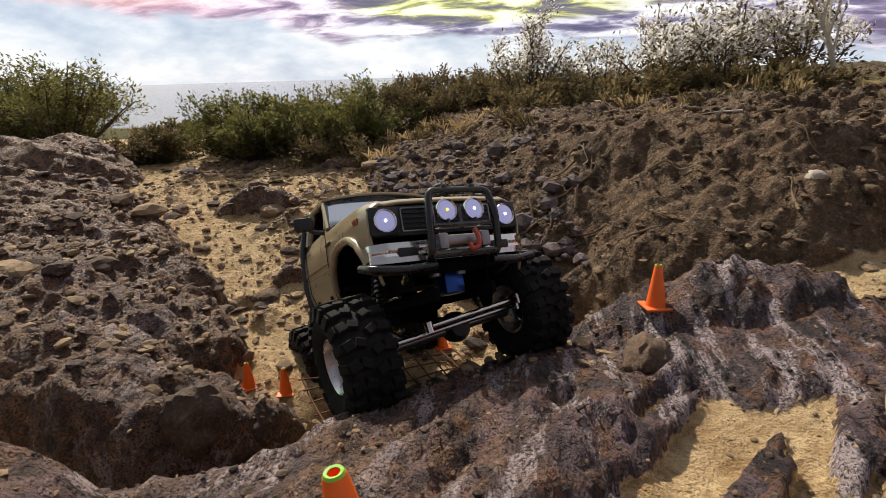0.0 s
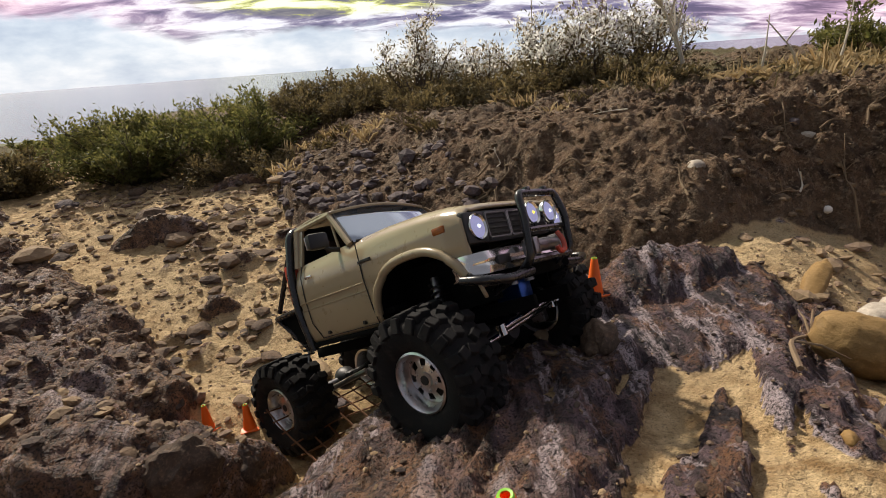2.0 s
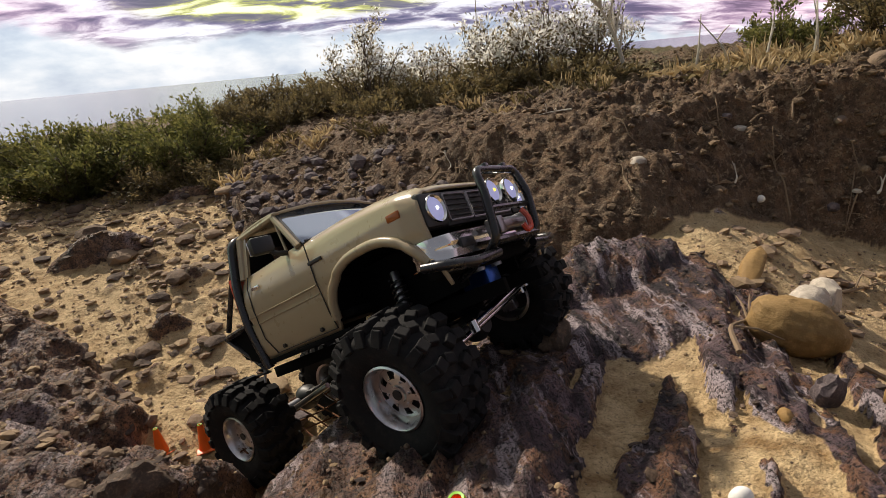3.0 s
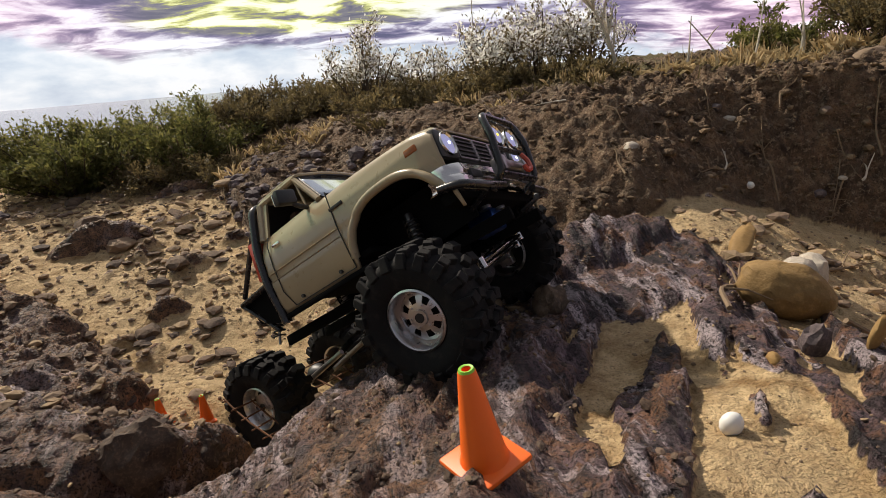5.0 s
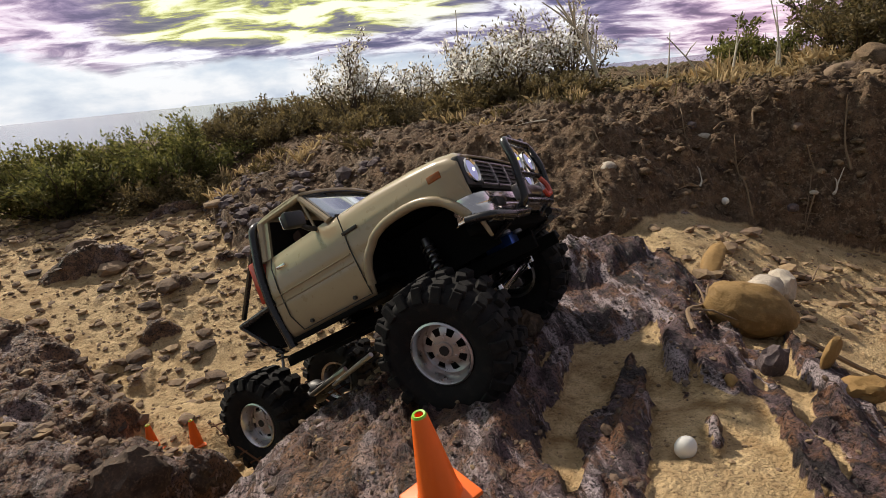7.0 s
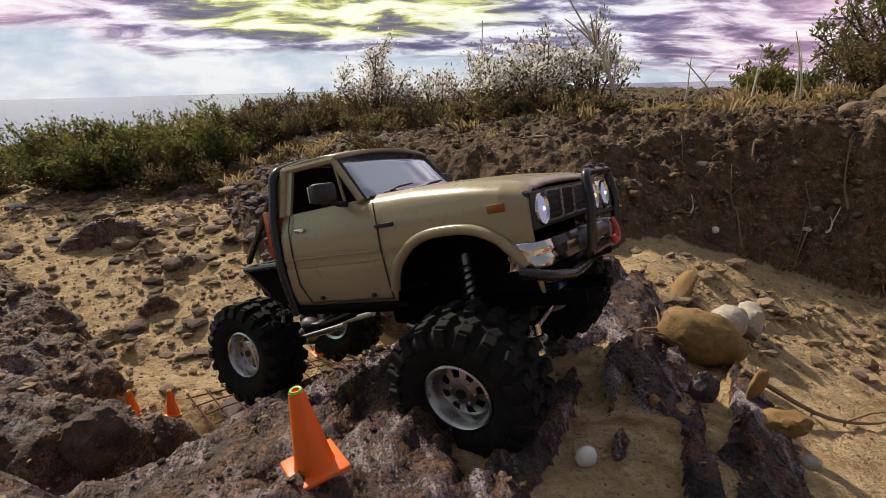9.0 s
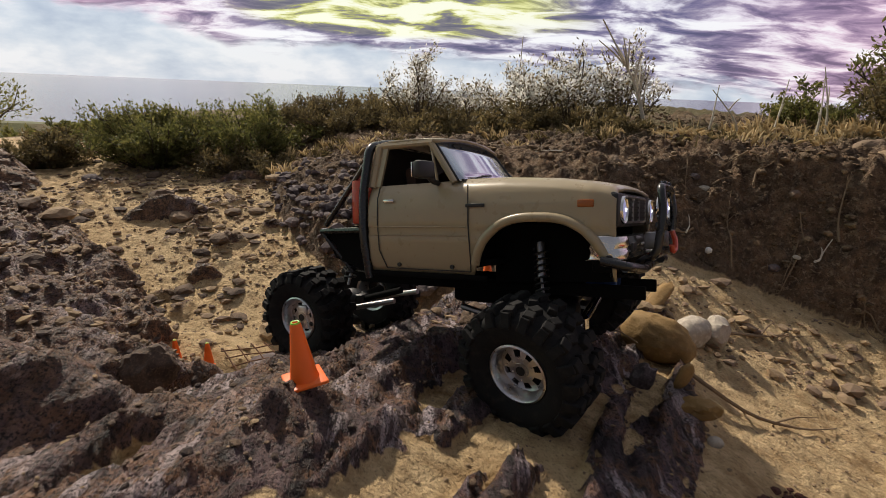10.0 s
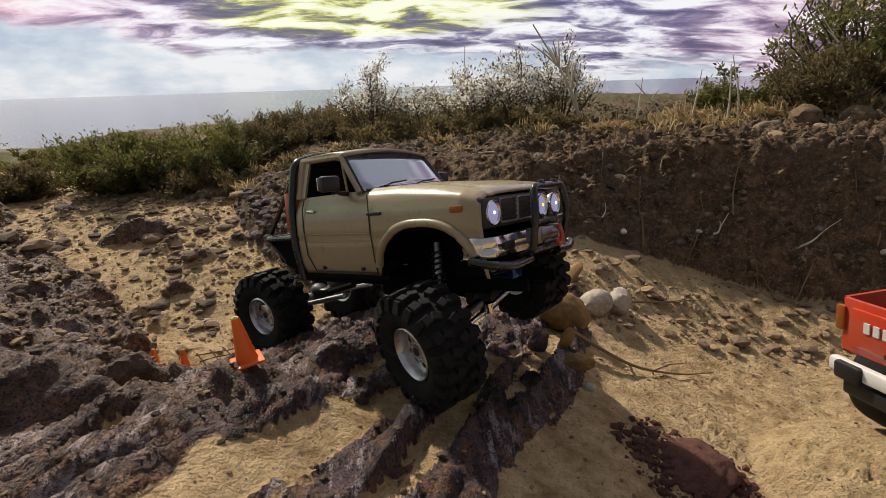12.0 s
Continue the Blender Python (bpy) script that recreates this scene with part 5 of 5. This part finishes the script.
def shrub(label, place, width, tall, stems, leaves, leaf_size, mat, seed, spread=0.035, bare=0.25, top=None, name="shrub", squash=1.0, sink=0.02):
    """A bush: forked stems from one root, with leaves on the outer twigs."""
    rng = random.Random(seed)
    x, y = place[:2]
    z = place[2] if len(place) > 2 else height(x, y) - sink
    root = new(name)
    tagged(root, label, "shrub")
    root.matrix_basis = pose(x, y, z)
    bm, tips, ways = bmesh.new(), [], []
    for i in range(stems):
        a, lean = rng.uniform(0, 2 * math.pi), math.sqrt(rng.random())
        end = Vector((math.cos(a) * lean * width / 2, math.sin(a) * lean * width / 2 * squash, tall * (1 - 0.55 * lean * lean) * rng.uniform(0.72, 1.05)))
        foot = Vector((math.cos(a) * lean * width * 0.12, math.sin(a) * lean * width * 0.12 * squash, 0))
        mid = (foot + end) / 2 + Vector((rng.uniform(-1, 1), rng.uniform(-1, 1), rng.uniform(0.2, 1))) * tall * 0.09
        line = [foot * (1 - t) ** 2 + mid * 2 * t * (1 - t) + end * t * t for t in (0, 0.2, 0.4, 0.6, 0.8, 1)]
        tube(bm, line, [tall * 0.016 * (1 - 0.75 * j / 5) for j in range(6)], 5)
        for j in range(rng.randint(5, 8)):
            t = rng.uniform(bare, 1.0)
            at = foot * (1 - t) ** 2 + mid * 2 * t * (1 - t) + end * t * t
            way = Vector((rng.uniform(-1, 1), rng.uniform(-1, 1), rng.uniform(0.1, 1.2))).normalized()
            tip = at + way * tall * rng.uniform(0.08, 0.24)
            tube(bm, [at, (at + tip) / 2 + Vector((rng.uniform(-1, 1), rng.uniform(-1, 1), 0)) * tall * 0.015, tip], [tall * 0.006, tall * 0.004, tall * 0.0018], 4)
            for u in (0.45, 0.75, 1.0):
                tips.append(tuple(at.lerp(tip, u)))
                ways.append(tuple(way))
    part("stem", bm, BARK, root, "forked woody stem")
    me = leaves_mesh(tips, ways, leaves, spread * tall, leaf_size, seed)
    me.materials.append(mat)
    ob = new("foliage", me)
    ob.parent = root
    if top:
        high = [(p, w) for p, w in zip(tips, ways) if p[2] > tall * 0.42]
        me = leaves_mesh([p for p, w in high], [w for p, w in high], int(leaves * 1.2), spread * tall * 1.1, leaf_size, seed + 1)
        me.materials.append(top)
        crown = new("foliage", me)
        crown.parent = root
        tagged(crown, "silvery leaf tips with the bright halo of the sky put into their colour")
    return root


def tuft(place, tall, wide, blades, mat, seed, label="tuft of dry yellow grass on the bank"):
    rng = random.Random(seed)
    bm = bmesh.new()
    for i in range(blades):
        a, lean = rng.uniform(0, 2 * math.pi), rng.uniform(0.1, 1.0)
        foot = Vector((rng.gauss(0, wide * 0.2), rng.gauss(0, wide * 0.2), 0))
        tip = foot + Vector((math.cos(a) * lean * wide / 2, math.sin(a) * lean * wide / 2, tall * rng.uniform(0.45, 1.0) * (1.1 - 0.5 * lean)))
        mid = foot.lerp(tip, 0.55) + Vector((0, 0, tall * 0.16))
        w = Vector((math.sin(a), -math.cos(a), 0)) * 0.0016
        v = [bm.verts.new(p) for p in (foot - w, foot + w, mid + w * 0.8, tip, mid - w * 0.8)]
        bm.faces.new(v)
    ob = part("grass_tuft", bm, mat, None, "", False)
    ob.matrix_basis = pose(place[0], place[1], height(*place) - 0.005)
    return tagged(ob, label, "grass", kind="stuff")


def stalk(points, r, mat, label, name="dry_stalk", forks=0, seed=0):
    rng = random.Random(seed)
    bm = bmesh.new()
    pts = [Vector(p) for p in points]
    line = rounded(pts, 0.4, 3)
    tube(bm, line, [r * (1 - 0.7 * i / (len(line) - 1)) for i in range(len(line))], 6)
    ob = part(name, bm, mat)
    for i in range(forks):
        t = rng.uniform(0.3, 0.95)
        j = min(len(line) - 2, int(t * (len(line) - 1)))
        a = line[j]
        way = (line[j + 1] - line[j]).normalized() + Vector((rng.uniform(-1, 1), rng.uniform(-1, 1), rng.uniform(-0.2, 1))) * 0.9
        b = a + way.normalized() * (pts[-1] - pts[0]).length * rng.uniform(0.10, 0.32)
        bm = bmesh.new()
        tube(bm, [a, a.lerp(b, 0.5) + Vector((0, 0, 0.004)), b], [r * 0.5, r * 0.4, r * 0.2], 5)
        part("fork", bm, mat, ob)
    return tagged(ob, label, "twig", "dry twigs and stalks")


# dense green scrub beyond the wash
shrub("dense green coastal bush beside the sand wash", (-1.50, 1.78), 0.66, 0.36, 60, 26000, 0.0145, GREEN, 1, 0.05, 0.02)
shrub("low dark green bush beside the sand wash", (-0.93, 1.56), 0.34, 0.13, 36, 11000, 0.0125, OLIVE, 2, 0.06, 0.02)
shrub("dense green coastal bush above the sand wash", (-0.62, 1.62), 0.50, 0.22, 60, 24000, 0.0125, GREEN, 3, 0.05, 0.02)
shrub("dense green coastal bush above the sand wash", (-0.36, 1.72), 0.50, 0.235, 56, 24000, 0.0125, GREEN, 4, 0.05, 0.02)
shrub("dark olive bush on the bank", (-0.08, 1.92), 0.50, 0.17, 40, 14000, 0.0125, OLIVE, 5, 0.06, 0.02)
shrub("dark olive bush on the bank", (0.16, 2.45), 0.60, 0.16, 32, 7000, 0.018, OLIVE, 6, 0.07, 0.02)
shrub("low green bush on the slope down to the sea", (-1.75, 3.30), 1.30, 0.15, 34, 9000, 0.026, GREEN, 7, 0.07, 0.02)
shrub("low green bush on the slope down to the sea", (-2.70, 2.90), 1.10, 0.22, 34, 9000, 0.026, GREEN, 8, 0.06, 0.02)
shrub("low olive bush on the slope down to the sea", (-2.4, 5.0), 2.0, 0.16, 30, 8000, 0.034, OLIVE, 9, 0.07, 0.02)
shrub("dark green bush hanging over the earth bank", (-0.30, 1.52), 0.42, 0.12, 30, 9000, 0.011, OLIVE, 10, 0.07, 0.02)
# silvery shrubs on top of the bank, their crowns whitened with a painted halo
shrub("silvery salt-bush with thin forked stems on the bank", (0.24, 1.82), 0.34, 0.27, 15, 1430, 0.013, OLIVE, 11, 0.050, 0.28, SILVER_HALO)
shrub("silvery salt-bush with thin forked stems on the bank", (0.44, 1.78), 0.24, 0.21, 10, 825, 0.013, OLIVE, 12, 0.050, 0.28, SILVER_HALO)
shrub("silvery salt-bush with thin forked stems on the bank", (0.60, 1.62), 0.30, 0.24, 14, 1430, 0.013, OLIVE, 13, 0.050, 0.28, SILVER_HALO)
shrub("silvery salt-bush with thin forked stems on the bank", (0.76, 1.60), 0.32, 0.27, 16, 1650, 0.013, OLIVE, 14, 0.050, 0.28, SILVER_HALO)
shrub("silvery salt-bush with thin forked stems on the bank", (0.90, 1.56), 0.26, 0.25, 14, 1320, 0.013, OLIVE, 15, 0.050, 0.28, SILVER_HALO)
for i, (gx, gy, gw, gh) in enumerate(((0.05, 2.05, 0.45, 0.13), (0.32, 1.62, 0.42, 0.10), (0.55, 1.48, 0.40, 0.09), (0.78, 1.40, 0.38, 0.08), (0.20, 1.95, 0.5, 0.13), (0.62, 1.85, 0.5, 0.12))):
    shrub("low brown-green heath on the bank's edge", (gx, gy), gw, gh, 22, 3600, 0.014, OLIVE, 20 + i, 0.09, 0.15)
# the dark bush at the end of the bank
shrub("tall dark green bush on the end of the bank", (1.80, 1.30), 0.62, 0.46, 44, 10000, 0.017, GREEN, 31, 0.03)
shrub("tall dark green bush on the end of the bank", (2.04, 1.15), 0.60, 0.52, 40, 11000, 0.017, GREEN, 32, 0.03)
shrub("small dark green bush on the end of the bank", (1.45, 1.42), 0.30, 0.17, 22, 4500, 0.015, GREEN, 33, 0.05)
shrub("dark green bush on the end of the bank", (1.52, 1.16), 0.40, 0.20, 26, 6000, 0.015, OLIVE, 34, 0.05)
rt = random.Random(5)
for i in range(70):
    gx = rt.uniform(0.85, 1.75)
    gy = 0.98 + (gx - 0.85) * 0.18 + rt.uniform(-0.05, 0.28)
    tuft((gx, gy), rt.uniform(0.025, 0.075), rt.uniform(0.07, 0.15), rt.randint(16, 34), STRAW if i % 4 else OLIVE, i)
for i in range(30):
    gx = rt.uniform(-0.2, 0.9)
    tuft((gx, 1.25 - 0.25 * gx + rt.uniform(0.0, 0.4)), rt.uniform(0.03, 0.06), 0.08, 24, STRAW if i % 2 else OLIVE, 120 + i)
# bare stalks against the sky
for i, (sx, sy, dx, h) in enumerate(((0.93, 1.40, -0.17, 0.33), (1.06, 1.30, 0.02, 0.15), (1.12, 1.24, -0.09, 0.13), (1.18, 1.20, 0.03, 0.16), (1.24, 1.12, 0.005, 0.17), (1.33, 1.20, -0.03, 0.20), (0.58, 1.70, 0.01, 0.30), (1.62, 1.10, -0.16, 0.26))):
    z = height(sx, sy) - 0.01
    stalk([(sx, sy, z), (sx + dx * 0.3, sy, z + h * 0.45), (sx + dx, sy + 0.02, z + h)], 0.0042 if i else 0.0065, PALETWIG, "bleached bare stalk standing on the bank", forks=13 if i in (0, 7) else 1, seed=i)
# roots and twigs on the face of the bank
for i in range(80):
    tx = rt.uniform(0.15, 1.5)
    ty = np.interp(tx, (0.15, 0.4, 0.8, 1.2, 1.5), (0.82, 0.66, 0.63, 0.48, 0.42)) + rt.uniform(0.02, 0.26)
    a, ln = rt.uniform(0, 2 * math.pi), rt.uniform(0.025, 0.08)
    pts = []
    for j in range(4):
        px, py = tx + math.cos(a) * ln * j / 3 + rt.uniform(-0.006, 0.006), ty + math.sin(a) * ln * j / 3 + rt.uniform(-0.006, 0.006)
        pts.append((px, py, height(px, py) + rt.uniform(0.002, 0.012)))
    stalk(pts, rt.uniform(0.0010, 0.0024), PALETWIG if i % 11 == 0 else TWIG, "dry twig or root lying on the earth bank", "twig", rt.randint(0, 3), 100 + i)
for k, pts in enumerate((((0.52, 0.30), (0.60, 0.285), (0.68, 0.30), (0.75, 0.335)), ((0.43, 0.33), (0.45, 0.37), (0.50, 0.40), (0.56, 0.43)), ((0.70, 0.50), (0.78, 0.53), (0.86, 0.55)))):
    stalk([(px, py, height(px, py) + 0.006) for px, py in pts], 0.0026, TWIG, "bent dry stick lying on the sand", "stick", 3, 200 + k)

# ---- what moves ----
# seconds; the tan truck's place and turn
TRUCK = [
    (0, 0.1044, 0.5410, 0.3309, -6.0, -26.5, -51.9),
    (0.5, 0.1162, 0.5322, 0.3388, -6.9, -27.9, -50.6),
    (1, 0.1421, 0.5124, 0.3465, -10.5, -28.0, -47.9),
    (1.5, 0.1715, 0.5050, 0.3511, -13.4, -25.9, -43.5),
    (2, 0.1932, 0.4742, 0.3578, -12.7, -24.6, -41.3),
    (2.5, 0.1978, 0.4478, 0.3694, -9.8, -26.2, -43.1),
    (2.7, 0.1975, 0.4366, 0.3815, -10.7, -26.6, -42.2),
    (4.3, 0.2159, 0.4497, 0.3884, -16.0, -30.3, -37.3),
    (4.5, 0.2158, 0.4570, 0.3883, -16.6, -30.4, -36.4),
    (5, 0.2135, 0.4666, 0.3879, -18.0, -30.7, -36.2),
    (5.5, 0.2096, 0.4690, 0.3881, -17.7, -31.0, -37.7),
    (6, 0.2096, 0.4719, 0.3877, -18.3, -31.5, -37.4),
    (6.5, 0.2314, 0.4475, 0.3998, -18.4, -30.8, -35.1),
    (7, 0.2445, 0.4318, 0.3991, -16.0, -27.6, -34.0),
    (7.2, 0.2503, 0.4236, 0.3977, -15.1, -26.4, -36.1),
    (8.8, 0.2894, 0.3502, 0.4116, -11.7, -15.5, -36.7),
    (9, 0.3019, 0.3446, 0.4126, -6.1, -12.9, -38.1),
    (9.5, 0.3472, 0.3255, 0.4096, -12.2, -6.9, -34.3),
    (10, 0.3771, 0.3006, 0.4272, -10.5, -9.0, -32.4),
    (10.5, 0.3822, 0.2722, 0.4383, -7.8, -7.6, -34.7),
    (11, 0.3770, 0.2453, 0.4448, -7.6, -8.5, -38.6),
    (11.5, 0.3745, 0.2318, 0.4469, -7.2, -8.7, -40.2),
    (12, 0.3747, 0.2268, 0.4477, -7.2, -8.8, -40.9),
]
FRONT_X, REAR_HALF_TRACK = 0.008, 0.072
# seconds; how far back the rear axle sits and how far it has swung to the left
REAR = [(0, -0.256, 0.006), (2.7, -0.284, 0.012), (4.5, -0.304, 0.034), (7, -0.306, 0.038), (12, -0.312, 0.038)]
# seconds; height of the hubs in the truck's space: front right, front left, rear right, rear left; steering; how far ahead the front axle sits
HUBS = [(0, -0.068, -0.040, -0.066, -0.044, 0, 0.028), (1, -0.066, -0.034, -0.065, -0.045, 0, 0.022), (2, -0.056, -0.032, -0.062, -0.048, 0, 0.012), (2.7, -0.063, -0.030, -0.062, -0.048, 0, 0.012),
        (4.5, -0.071, -0.024, -0.066, -0.044, 0, 0.008), (6, -0.080, -0.026, -0.069, -0.041, 0, 0.008), (7, -0.072, -0.028, -0.061, -0.049, 0, 0.006), (9, -0.067, -0.030, -0.055, -0.055, 0, 0.009),
        (9.5, -0.073, -0.028, -0.058, -0.052, -3, 0.005), (10, -0.078, -0.026, -0.062, -0.048, -9, 0.002), (10.5, -0.075, -0.026, -0.063, -0.047, -15, 0.003), (11, -0.072, -0.026, -0.063, -0.047, -16, 0.007),
        (12, -0.068, -0.026, -0.063, -0.047, -18, 0.010)]


def motions():
    times = [r[0] for r in TRUCK]
    fine = sorted(set(times) | {3.1, 3.5, 3.9, 7.6, 8.0, 8.4})
    col = lambda rows, i, t: float(np.interp(t, [r[0] for r in rows], [r[i] for r in rows]))
    walk(truck, [(t, pose(*rest)) for t, *rest in TRUCK])
    spin, turns, last = 0.0, {}, None
    for t in fine:
        m = pose(*[col(TRUCK, i, t) for i in range(1, 7)])
        here = m @ Vector((FRONT_X, 0, -0.05))
        if last is not None:
            spin += math.degrees((here - last).dot((m.to_3x3() @ Vector((1, 0, 0)))) / WHEEL_R)
        last, turns[t] = here, spin
    for f, axle in ((1, front_axle), (0, rear_axle)):
        rows = {-1: [], 1: [], 0: []}
        for t in fine:
            zr, zl = (col(HUBS, 1 if f else 3, t), col(HUBS, 2 if f else 4, t))
            half = HALF_TRACK if f else REAR_HALF_TRACK
            tilt = math.degrees(math.atan2(zl - zr, 2 * half))
            m = pose(col(HUBS, 6, t) if f else col(REAR, 1, t), 0 if f else col(REAR, 2, t), (zr + zl) / 2 - (0 if f else 0.010), tilt, 0, 0)
            rows[0].append((t, m))
            for s in (-1, 1):
                steer = col(HUBS, 5, t) if f else 0.0
                rows[s].append((t, m @ pose(0, s * half, 0, 0, 0, steer) @ pose(0, 0, 0, 0, turns[t], 0)))
        walk(axle, rows[0])
        for s in (-1, 1):
            walk(wheels[(f, s)], rows[s])


motions()
